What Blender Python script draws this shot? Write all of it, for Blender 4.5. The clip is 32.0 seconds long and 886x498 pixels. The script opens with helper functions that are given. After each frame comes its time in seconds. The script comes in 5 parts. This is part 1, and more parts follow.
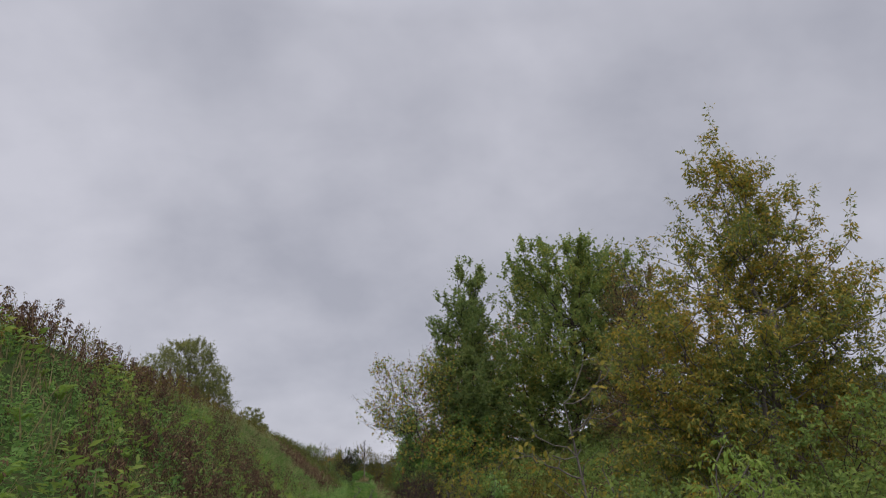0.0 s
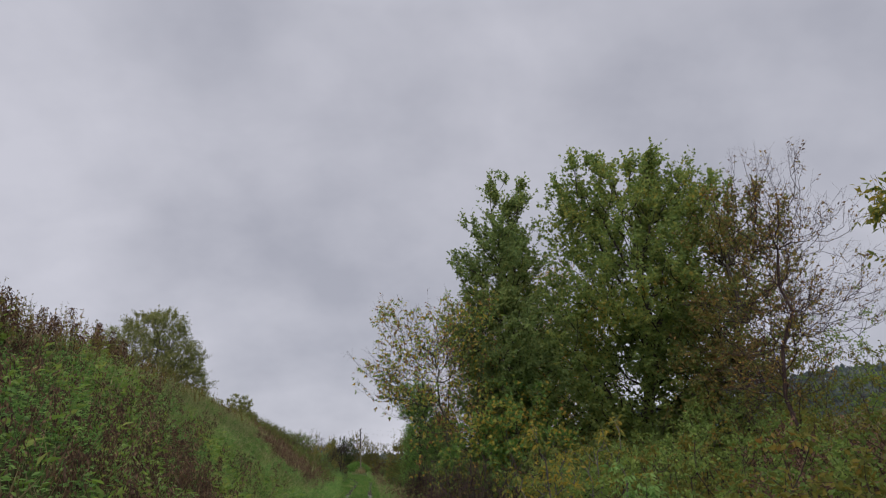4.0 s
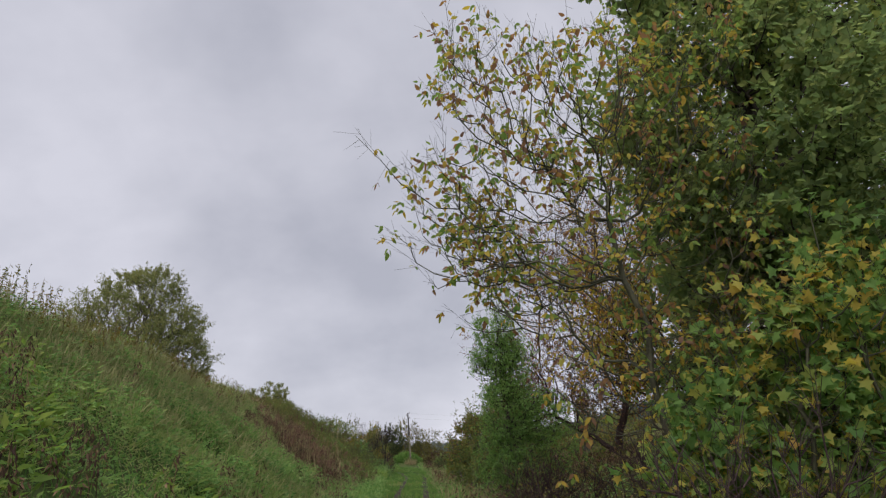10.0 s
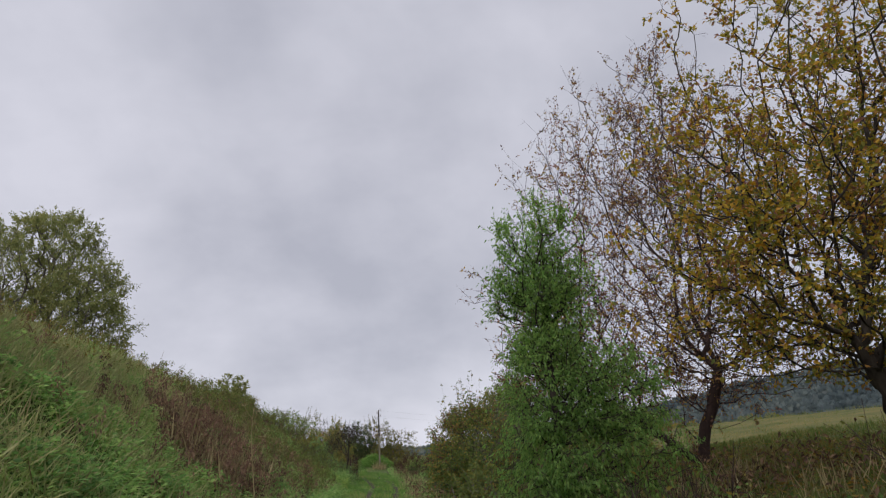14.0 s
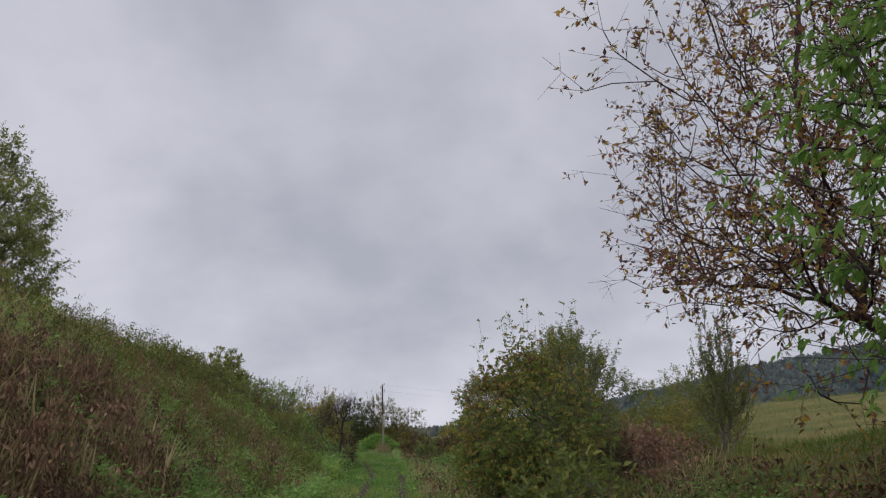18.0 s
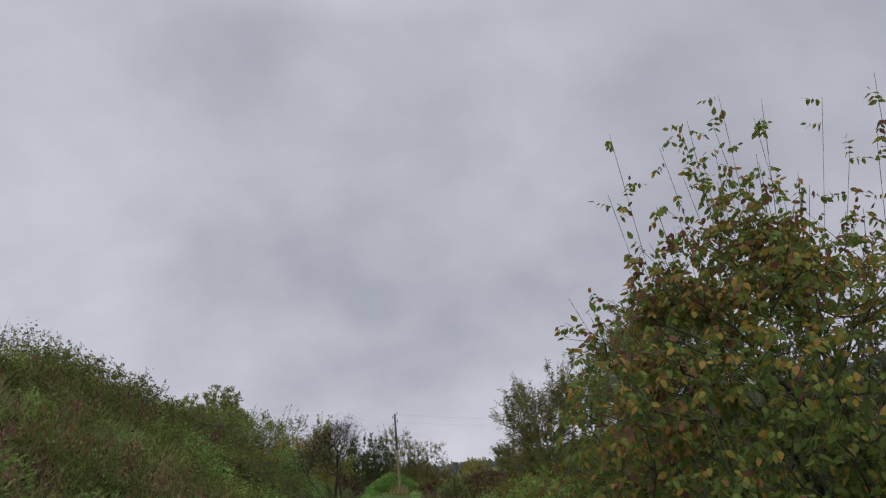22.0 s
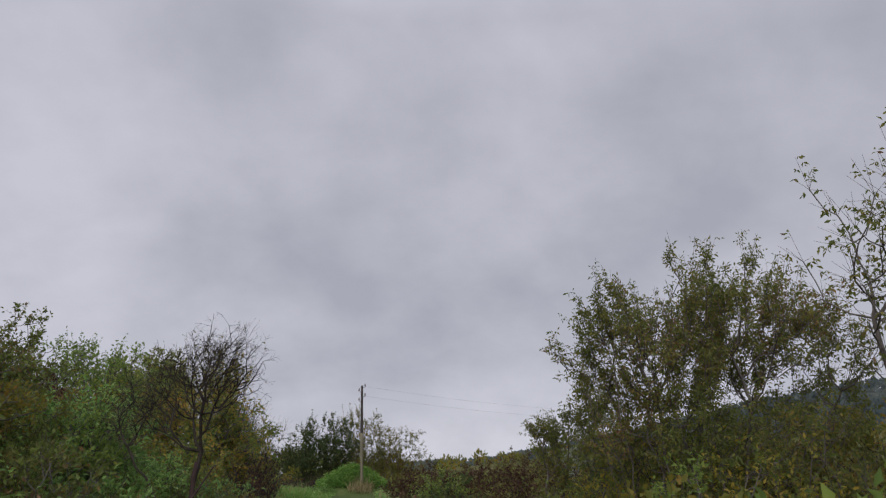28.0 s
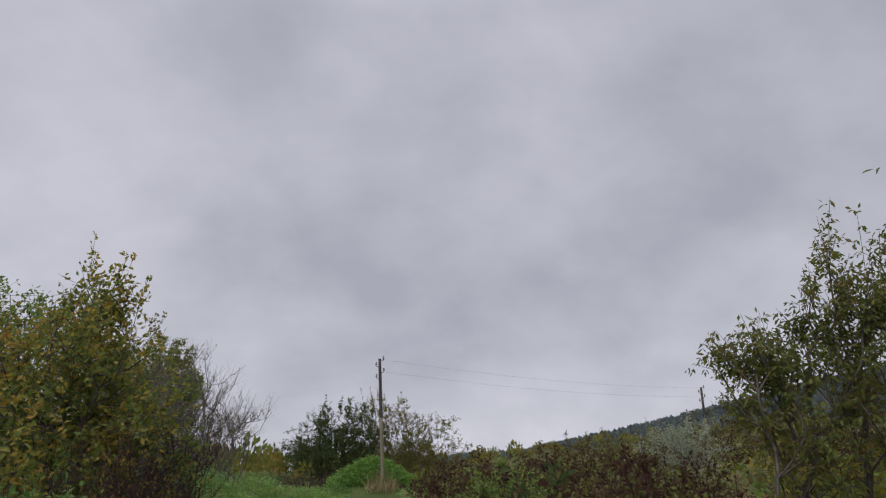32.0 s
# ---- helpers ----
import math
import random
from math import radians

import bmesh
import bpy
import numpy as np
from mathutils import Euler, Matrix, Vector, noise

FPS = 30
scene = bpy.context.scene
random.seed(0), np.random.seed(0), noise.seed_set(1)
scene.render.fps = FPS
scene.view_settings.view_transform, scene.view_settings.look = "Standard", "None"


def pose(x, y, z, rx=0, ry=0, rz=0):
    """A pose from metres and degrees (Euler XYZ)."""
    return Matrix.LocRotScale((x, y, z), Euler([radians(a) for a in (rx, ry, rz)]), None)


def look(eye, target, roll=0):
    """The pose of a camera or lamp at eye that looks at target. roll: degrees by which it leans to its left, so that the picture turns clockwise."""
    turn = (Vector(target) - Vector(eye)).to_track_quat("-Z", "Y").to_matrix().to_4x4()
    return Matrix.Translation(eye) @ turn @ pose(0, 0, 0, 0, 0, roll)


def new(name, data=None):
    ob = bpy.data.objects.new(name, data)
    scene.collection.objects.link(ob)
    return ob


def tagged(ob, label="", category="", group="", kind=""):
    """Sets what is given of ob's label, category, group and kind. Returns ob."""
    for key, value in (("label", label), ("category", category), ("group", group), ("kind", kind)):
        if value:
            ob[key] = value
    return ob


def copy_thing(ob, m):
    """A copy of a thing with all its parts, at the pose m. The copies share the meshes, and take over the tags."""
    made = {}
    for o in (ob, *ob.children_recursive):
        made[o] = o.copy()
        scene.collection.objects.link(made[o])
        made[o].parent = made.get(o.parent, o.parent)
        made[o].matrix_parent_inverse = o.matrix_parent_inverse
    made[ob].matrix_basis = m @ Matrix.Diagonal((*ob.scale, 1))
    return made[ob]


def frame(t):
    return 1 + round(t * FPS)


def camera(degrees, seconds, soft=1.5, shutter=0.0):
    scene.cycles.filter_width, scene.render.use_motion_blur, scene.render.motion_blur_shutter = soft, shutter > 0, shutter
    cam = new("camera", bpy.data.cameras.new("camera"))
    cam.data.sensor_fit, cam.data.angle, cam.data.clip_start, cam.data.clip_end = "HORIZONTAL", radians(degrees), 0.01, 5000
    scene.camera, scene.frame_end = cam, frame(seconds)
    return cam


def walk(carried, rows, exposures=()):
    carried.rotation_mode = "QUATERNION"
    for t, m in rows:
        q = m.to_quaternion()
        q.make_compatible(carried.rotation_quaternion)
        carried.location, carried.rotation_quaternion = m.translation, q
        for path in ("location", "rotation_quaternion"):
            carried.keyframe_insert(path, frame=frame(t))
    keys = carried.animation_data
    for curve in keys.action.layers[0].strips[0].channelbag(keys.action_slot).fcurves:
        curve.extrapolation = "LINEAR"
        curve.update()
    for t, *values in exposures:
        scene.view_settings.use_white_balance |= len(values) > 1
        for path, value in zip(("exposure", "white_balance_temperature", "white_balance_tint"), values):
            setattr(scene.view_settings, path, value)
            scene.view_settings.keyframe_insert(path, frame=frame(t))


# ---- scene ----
cam = camera(66.10, 32.0, soft=1.25)
PATH = [
    (0.0, 0.000, 0.000, 1.859, 108.34, 0.14, -6.36),
    (0.5, -0.031, 1.493, 1.859, 107.28, -0.10, -6.53),
    (1.0, -0.058, 2.985, 1.859, 107.06, -0.20, -6.87),
    (1.5, -0.082, 4.476, 1.859, 111.23, 1.30, -7.46),
    (2.0, -0.104, 5.966, 1.859, 109.06, 1.30, -7.07),
    (2.5, -0.122, 7.454, 1.859, 107.41, 0.90, -8.28),
    (3.0, -0.138, 8.940, 1.859, 107.64, 1.04, -7.81),
    (3.5, -0.151, 10.425, 1.859, 107.75, 0.68, -7.09),
    (5.5, -0.178, 16.348, 1.859, 107.02, -0.00, -6.51),
    (6.0, -0.179, 17.824, 1.859, 107.13, 0.54, -6.42),
    (6.5, -0.177, 19.297, 1.859, 107.34, 0.83, -6.29),
    (7.0, -0.173, 20.769, 1.859, 107.73, 0.63, -6.55),
    (7.5, -0.167, 22.238, 1.859, 108.50, 1.01, -6.11),
    (8.0, -0.160, 23.705, 1.859, 104.63, 2.52, -3.15),
    (8.5, -0.150, 25.169, 1.859, 104.43, 2.31, -3.34),
    (9.0, -0.139, 26.630, 1.859, 104.65, 2.30, -3.45),
    (9.5, -0.126, 28.089, 1.859, 104.47, 2.43, -3.51),
    (10.0, -0.111, 29.545, 1.859, 106.85, 2.05, -2.83),
    (10.5, -0.095, 30.998, 1.859, 109.70, 0.56, -5.89),
    (11.0, -0.077, 32.448, 1.859, 110.39, 0.24, -6.31),
    (11.5, -0.058, 33.895, 1.859, 110.61, 0.02, -5.58),
    (12.0, -0.037, 35.339, 1.859, 108.54, -0.22, -6.35),
    (12.5, -0.016, 36.779, 1.859, 108.70, -0.92, -8.37),
    (13.0, 0.007, 38.217, 1.859, 108.59, -0.31, -6.77),
    (13.5, 0.031, 39.650, 1.859, 107.96, 0.65, -5.23),
    (15.5, 0.135, 45.349, 1.859, 105.60, 0.22, -5.26),
    (16.0, 0.163, 46.764, 1.859, 106.23, 0.21, -5.64),
    (16.5, 0.192, 48.175, 1.859, 106.02, -0.08, -5.14),
    (17.0, 0.222, 49.582, 1.859, 105.51, 0.54, -4.57),
    (17.5, 0.252, 50.984, 1.859, 105.99, 0.10, -4.67),
    (18.0, 0.283, 52.383, 1.859, 105.71, 0.09, -4.79),
    (18.5, 0.314, 53.776, 1.859, 106.03, 0.12, -4.26),
    (19.0, 0.346, 55.166, 1.859, 108.55, -0.25, -5.18),
    (19.5, 0.378, 56.551, 1.859, 108.97, -0.29, -5.64),
    (20.0, 0.411, 57.931, 1.859, 108.66, 0.34, -5.05),
    (20.5, 0.444, 59.306, 1.859, 108.27, 0.89, -3.49),
    (21.0, 0.478, 60.677, 1.859, 108.69, 0.07, -4.20),
    (21.5, 0.512, 62.042, 1.859, 110.01, 1.11, -4.14),
    (22.0, 0.547, 63.403, 1.859, 108.64, 2.92, -3.21),
    (22.5, 0.583, 64.758, 1.859, 106.42, 3.21, -2.81),
    (23.0, 0.619, 66.108, 1.859, 108.02, 2.96, -2.53),
    (23.5, 0.655, 67.453, 1.859, 108.91, 2.82, -2.69),
    (24.0, 0.693, 68.792, 1.859, 107.19, 3.02, -0.64),
    (24.5, 0.731, 70.126, 1.859, 106.63, 2.22, -1.63),
    (25.0, 0.770, 71.454, 1.859, 107.76, 1.55, -4.27),
    (25.5, 0.809, 72.777, 1.859, 108.27, 1.93, -4.20),
    (27.5, 0.979, 78.007, 1.859, 110.47, -0.17, -4.47),
    (28.0, 1.024, 79.300, 1.859, 108.40, -0.65, -5.55),
    (28.5, 1.072, 80.586, 1.859, 107.73, -1.01, -6.69),
    (29.0, 1.120, 81.865, 1.859, 107.22, -1.61, -6.28),
    (29.5, 1.171, 83.139, 1.859, 105.46, -1.01, -4.91),
    (30.0, 1.224, 84.405, 1.859, 105.38, -1.13, -4.76),
    (30.5, 1.278, 85.665, 1.859, 105.89, -1.02, -4.61),
    (31.0, 1.336, 86.919, 1.859, 108.10, -0.03, -4.04),
    (31.5, 1.395, 88.165, 1.859, 108.10, 0.23, -3.07),
    (32.0, 1.458, 89.405, 1.859, 107.91, 0.55, -3.00),
]
walk(cam, [(t, pose(x, y, z, a, b, c)) for t, x, y, z, a, b, c in PATH],
     [(0, 0.02), (6, 0.04), (7.4, 0.08), (9, 0.22), (13.5, 0.23), (17, 0.15), (19.5, 0.05), (23, 0.0), (32, 0.0)])

# ---- world, sun ----
world = bpy.data.worlds.new("overcast_sky")
scene.world = world
world.use_nodes = True
SUN_DIR = Vector((-0.42, -0.72, 0.55)).normalized()


def sky_nodes(nt):
    nt.nodes.clear()
    N, L = nt.nodes.new, nt.links.new
    out, bg = N("ShaderNodeOutputWorld"), N("ShaderNodeBackground")
    tc, sep = N("ShaderNodeTexCoord"), N("ShaderNodeSeparateXYZ")
    L(tc.outputs["Generated"], sep.inputs[0])

    def mth(op, a, b=None, c=None):
        m = N("ShaderNodeMath")
        m.operation = op
        for i, v in enumerate((a, b, c)):
            if v is None:
                continue
            if isinstance(v, (int, float)):
                m.inputs[i].default_value = v
            else:
                L(v, m.inputs[i])
        return m.outputs[0]

    up = mth("MAXIMUM", sep.outputs[2], 0.0)
    den = mth("ADD", up, 0.6)
    comb = N("ShaderNodeCombineXYZ")
    L(mth("DIVIDE", sep.outputs[0], den), comb.inputs[0])
    L(mth("DIVIDE", sep.outputs[1], den), comb.inputs[1])

    def cloud(scale, detail, rough, shift, warp=0.0, stretch=(1, 1, 1)):
        mp, n = N("ShaderNodeMapping"), N("ShaderNodeTexNoise")
        mp.inputs["Location"].default_value = shift
        mp.inputs["Scale"].default_value = stretch
        L(comb.outputs[0], mp.inputs[0])
        L(mp.outputs[0], n.inputs["Vector"])
        n.inputs["Scale"].default_value, n.inputs["Detail"].default_value = scale, detail
        n.inputs["Roughness"].default_value, n.inputs["Distortion"].default_value = rough, warp
        return n.outputs[0]

    big = cloud(2.1, 3.0, 0.5, (3.1, 1.7, 0.0), 0.15, (1.0, 0.9, 1))
    mid = cloud(6.5, 4.0, 0.55, (7.7, 2.3, 0.0), 0.1, (0.9, 1.0, 1))
    mix = mth("ADD", mth("MULTIPLY", big, 0.66), mth("MULTIPLY", mid, 0.34))
    ramp = N("ShaderNodeValToRGB")
    el = ramp.color_ramp.elements
    el[0].position, el[0].color = 0.36, (0.388, 0.396, 0.462, 1)
    el[1].position, el[1].color = 0.64, (0.562, 0.563, 0.635, 1)
    mid_stop = el.new(0.5)
    mid_stop.color = (0.475, 0.48, 0.548, 1)
    L(mix, ramp.inputs[0])
    # brightening of an overcast sky towards the zenith, above what the camera sees
    zen = mth("MULTIPLY_ADD", mth("MAXIMUM", mth("SUBTRACT", up, 0.6), 0.0), 3.2, 1.0)
    glow = mth("MULTIPLY_ADD", mth("POWER", mth("SUBTRACT", 1.0, up), 9.0), 0.17, 1.0)
    # the sun stands behind the clouds at the camera's back
    back = mth("MULTIPLY_ADD", mth("MAXIMUM", mth("MULTIPLY", sep.outputs[1], -1.0), 0.0), 1.3, 1.0)
    left = mth("MULTIPLY_ADD", mth("MAXIMUM", mth("MULTIPLY_ADD", sep.outputs[0], -1.0, 0.15), 0.0), 0.06, 0.99)
    gain = mth("MULTIPLY", mth("MULTIPLY", mth("MULTIPLY", zen, glow), back), left)
    sky = N("ShaderNodeTexSky")
    sky.sky_type, sky.sun_disc = "NISHITA", False
    sky.sun_elevation, sky.sun_rotation = math.asin(SUN_DIR.z), math.atan2(SUN_DIR.x, SUN_DIR.y)
    sc = N("ShaderNodeVectorMath")
    sc.operation = "SCALE"
    L(ramp.outputs[0], sc.inputs[0])
    L(gain, sc.inputs["Scale"])
    thin = N("ShaderNodeMix")
    thin.data_type = "RGBA"
    thin.inputs[0].default_value = 0.96
    faint = N("ShaderNodeVectorMath")
    faint.operation = "SCALE"
    faint.inputs["Scale"].default_value = 0.08
    L(sky.outputs[0], faint.inputs[0])
    L(faint.outputs[0], thin.inputs[6])
    L(sc.outputs[0], thin.inputs[7])
    L(thin.outputs[2], bg.inputs[0])
    bg.inputs[1].default_value = 1.0
    L(bg.outputs[0], out.inputs[0])


sky_nodes(world.node_tree)
sun = new("sun", bpy.data.lights.new("sun", "SUN"))
sun.data.energy, sun.data.angle, sun.data.color = 1.9, radians(60), (1.0, 0.955, 0.87)
sun.matrix_world = look(SUN_DIR * 60, (0, 0, 0))


# ---- materials ----
def leaf_material(name, stops, patch=0.35, scale=0.55, through_light=0.45, gloss=0.75):
    """Foliage: every leaf its own hue from stops, drifting in patches over the plant."""
    m = bpy.data.materials.new(name)
    m.use_nodes = True
    nt = m.node_tree
    nt.nodes.clear()
    N, L = nt.nodes.new, nt.links.new
    out, pb, tr, mx = N("ShaderNodeOutputMaterial"), N("ShaderNodeBsdfPrincipled"), N("ShaderNodeBsdfTranslucent"), N("ShaderNodeMixShader")
    geo, tc, nz, ramp = N("ShaderNodeNewGeometry"), N("ShaderNodeTexCoord"), N("ShaderNodeTexNoise"), N("ShaderNodeValToRGB")
    nz.inputs["Scale"].default_value, nz.inputs["Detail"].default_value = scale, 2.0
    L(tc.outputs["Object"], nz.inputs["Vector"])
    a, b = N("ShaderNodeMath"), N("ShaderNodeMath")
    a.operation, b.operation = "MULTIPLY_ADD", "MULTIPLY_ADD"
    L(geo.outputs["Random Per Island"], a.inputs[0])
    a.inputs[1].default_value, a.inputs[2].default_value = 1.0 - patch, -patch * 0.5
    L(nz.outputs[0], b.inputs[0])
    b.inputs[1].default_value = patch * 2.0
    L(a.outputs[0], b.inputs[2])
    L(b.outputs[0], ramp.inputs[0])
    el = ramp.color_ramp.elements
    while len(el) < len(stops):
        el.new(0.5)
    for e, (p, c) in zip(el, stops):
        e.position, e.color = p, (*c, 1)
    pb.inputs["Roughness"].default_value = gloss
    pb.inputs["Specular IOR Level"].default_value = 0.12
    L(ramp.outputs[0], pb.inputs["Base Color"])
    br = N("ShaderNodeHueSaturation")
    br.inputs["Saturation"].default_value, br.inputs["Value"].default_value = 1.1, 1.25
    L(ramp.outputs[0], br.inputs["Color"])
    L(br.outputs[0], tr.inputs[0])
    mx.inputs[0].default_value = through_light
    L(pb.outputs[0], mx.inputs[1])
    L(tr.outputs[0], mx.inputs[2])
    L(mx.outputs[0], out.inputs[0])
    return m


def rough_material(name, stops, scale=4.0, detail=6.0, rough=0.9, bump=0.3, bump_scale=None, stretch=(1, 1, 1)):
    """Bark, soil, wood: noise at two scales through stops, with relief."""
    m = bpy.data.materials.new(name)
    m.use_nodes = True
    nt = m.node_tree
    N, L = nt.nodes.new, nt.links.new
    pb = nt.nodes["Principled BSDF"]
    tc, mp, n1, n2, ramp, bp = N("ShaderNodeTexCoord"), N("ShaderNodeMapping"), N("ShaderNodeTexNoise"), N("ShaderNodeTexNoise"), N("ShaderNodeValToRGB"), N("ShaderNodeBump")
    L(tc.outputs["Object"], mp.inputs[0])
    mp.inputs["Scale"].default_value = stretch
    for n, s in ((n1, scale), (n2, bump_scale or scale * 9)):
        L(mp.outputs[0], n.inputs["Vector"])
        n.inputs["Scale"].default_value, n.inputs["Detail"].default_value = s, detail
    ad = N("ShaderNodeMath")
    ad.operation = "MULTIPLY_ADD"
    L(n2.outputs[0], ad.inputs[0])
    ad.inputs[1].default_value = 0.45
    sb = N("ShaderNodeMath")
    sb.operation = "MULTIPLY_ADD"
    L(n1.outputs[0], sb.inputs[0])
    sb.inputs[1].default_value, sb.inputs[2].default_value = 0.9, -0.18
    L(sb.outputs[0], ad.inputs[2])
    L(ad.outputs[0], ramp.inputs[0])
    el = ramp.color_ramp.elements
    while len(el) < len(stops):
        el.new(0.5)
    for e, (p, c) in zip(el, stops):
        e.position, e.color = p, (*c, 1)
    L(ramp.outputs[0], pb.inputs["Base Color"])
    pb.inputs["Roughness"].default_value = rough
    pb.inputs["Specular IOR Level"].default_value = 0.12 if rough > 0.8 else 0.4
    bp.inputs["Strength"].default_value = bump
    L(n2.outputs[0], bp.inputs["Height"])
    L(bp.outputs[0], pb.inputs["Normal"])
    return m


BARK_DARK = rough_material("dark_bark", [(0.3, (0.02, 0.016, 0.014)), (0.7, (0.065, 0.054, 0.045))], 3, 6, 0.95, 0.5, 25, (1, 1, 0.3))
BARK_GREY = rough_material("grey_bark", [(0.3, (0.05, 0.044, 0.04)), (0.7, (0.16, 0.14, 0.125))], 3, 6, 0.95, 0.5, 25, (1, 1, 0.3))
BARK_RED = rough_material("reddish_bark", [(0.3, (0.026, 0.017, 0.017)), (0.7, (0.07, 0.047, 0.044))], 3, 6, 0.95, 0.4, 25, (1, 1, 0.3))
BARK_MOSS = rough_material("mossy_bark", [(0.3, (0.030, 0.030, 0.020)), (0.7, (0.095, 0.092, 0.062))], 3, 6, 0.95, 0.5, 25, (1, 1, 0.3))
MAPLE = leaf_material("maple_leaf", [(0.0, (0.102, 0.150, 0.060)), (0.45, (0.166, 0.223, 0.074)), (0.75, (0.244, 0.271, 0.081)), (0.93, (0.387, 0.292, 0.076)), (1.0, (0.499, 0.200, 0.073))], 0.4, 0.25, 0.66)
MAPLE_DARK = leaf_material("dark_maple_leaf", [(0.0, (0.103, 0.153, 0.065)), (0.5, (0.172, 0.227, 0.085)), (0.9, (0.264, 0.281, 0.100)), (1.0, (0.379, 0.265, 0.085))], 0.4, 0.25, 0.68)
ELDER_GOLD = leaf_material("yellowing_elder_leaf", [(0.15, (0.090, 0.128, 0.042)), (0.42, (0.165, 0.188, 0.052)), (0.6, (0.270, 0.232, 0.054)), (0.76, (0.370, 0.270, 0.058)), (0.9, (0.260, 0.150, 0.052))], 0.45, 0.35, 0.55)
ELDER_GREEN = leaf_material("green_elder_leaf", [(0.0, (0.060, 0.087, 0.032)), (0.5, (0.115, 0.143, 0.044)), (0.85, (0.200, 0.196, 0.055)), (1.0, (0.362, 0.207, 0.055))], 0.4, 0.4)
ELDER_MIX = leaf_material("olive_elder_leaf", [(0.0, (0.073, 0.095, 0.034)), (0.4, (0.112, 0.133, 0.041)), (0.66, (0.175, 0.160, 0.048)), (0.82, (0.169, 0.100, 0.062)), (1.0, (0.300, 0.231, 0.060))], 0.45, 0.5)
BUSH_WALNUT = leaf_material("young_walnut_leaf", [(0.2, (0.080, 0.124, 0.038)), (0.52, (0.130, 0.172, 0.046)), (0.61, (0.215, 0.185, 0.048)), (0.67, (0.290, 0.195, 0.050)), (0.74, (0.165, 0.088, 0.056)), (0.88, (0.100, 0.060, 0.048))], 0.45, 0.6)
ELDER_PALE = leaf_material("grey_green_leaf", [(0.0, (0.078, 0.101, 0.044)), (0.6, (0.139, 0.155, 0.073)), (1.0, (0.248, 0.203, 0.087))], 0.4, 0.4)
WALNUT = leaf_material("walnut_leaf", [(0.15, (0.125, 0.215, 0.060)), (0.42, (0.215, 0.285, 0.074)), (0.53, (0.370, 0.335, 0.076)), (0.62, (0.480, 0.350, 0.072)), (0.7, (0.270, 0.150, 0.070)), (0.9, (0.170, 0.105, 0.078))], 0.4, 0.6, 0.6)
WALNUT_RED = leaf_material("reddening_leaf", [(0.2, (0.092, 0.057, 0.040)), (0.4, (0.184, 0.103, 0.040)), (0.55, (0.253, 0.161, 0.046)), (0.7, (0.138, 0.138, 0.040)), (0.85, (0.322, 0.218, 0.046))], 0.4, 0.5)
APPLE = leaf_material("apple_leaf", [(0.2, (0.113, 0.133, 0.037)), (0.4, (0.228, 0.199, 0.037)), (0.55, (0.380, 0.279, 0.044)), (0.66, (0.430, 0.239, 0.044)), (0.8, (0.189, 0.094, 0.063))], 0.4, 0.4)
ORCHARD = leaf_material("orchard_leaf", [(0.2, (0.090, 0.052, 0.044)), (0.42, (0.175, 0.092, 0.066)), (0.52, (0.260, 0.150, 0.056)), (0.6, (0.360, 0.240, 0.056)), (0.68, (0.185, 0.165, 0.052)), (0.8, (0.215, 0.092, 0.068))], 0.4, 0.4)
ELM = leaf_material("elm_leaf", [(0.0, (0.092, 0.171, 0.053)), (0.5, (0.158, 0.267, 0.075)), (0.9, (0.238, 0.337, 0.091)), (1.0, (0.369, 0.355, 0.077))], 0.35, 0.5, 0.62)
WILLOW = leaf_material("willow_leaf", [(0.0, (0.113, 0.138, 0.055)), (0.5, (0.189, 0.205, 0.082)), (1.0, (0.292, 0.265, 0.109))], 0.4, 0.4, 0.55)
SILVER = leaf_material("silver_willow_leaf", [(0.0, (0.189, 0.230, 0.162)), (1.0, (0.405, 0.446, 0.338))], 0.3, 0.6)
SHRUB = leaf_material("shrub_leaf", [(0.0, (0.070, 0.085, 0.028)), (0.4, (0.124, 0.132, 0.034)), (0.7, (0.202, 0.163, 0.039)), (0.9, (0.248, 0.116, 0.047)), (1.0, (0.124, 0.054, 0.039))], 0.45, 0.4)
DARK_SHRUB = leaf_material("dark_shrub_leaf", [(0.0, (0.036, 0.060, 0.027)), (0.6, (0.071, 0.097, 0.037)), (1.0, (0.151, 0.126, 0.046))], 0.4, 0.4)
BRAMBLE = leaf_material("bramble_leaf", [(0.0, (0.076, 0.120, 0.040)), (0.45, (0.155, 0.222, 0.062)), (0.8, (0.230, 0.285, 0.074)), (0.93, (0.360, 0.275, 0.064)), (1.0, (0.360, 0.130, 0.060))], 0.45, 0.5, 0.5)
HERB = leaf_material("green_herb", [(0.2, (0.085, 0.150, 0.050)), (0.42, (0.148, 0.258, 0.078)), (0.6, (0.218, 0.342, 0.108)), (0.78, (0.300, 0.400, 0.138)), (0.95, (0.390, 0.380, 0.165))], 0.5, 0.55, 0.55)
RUSSET = leaf_material("russet_maple_leaf", [(0.15, (0.102, 0.134, 0.051)), (0.48, (0.166, 0.180, 0.057)), (0.7, (0.234, 0.180, 0.062)), (0.9, (0.234, 0.130, 0.063))], 0.4, 0.4, 0.58)
YOUNG_MAPLE = leaf_material("young_maple_leaf", [(0.15, (0.108, 0.198, 0.060)), (0.5, (0.174, 0.276, 0.077)), (0.62, (0.276, 0.318, 0.084)), (0.76, (0.468, 0.372, 0.084)), (0.92, (0.396, 0.222, 0.082))], 0.35, 0.6, 0.62)
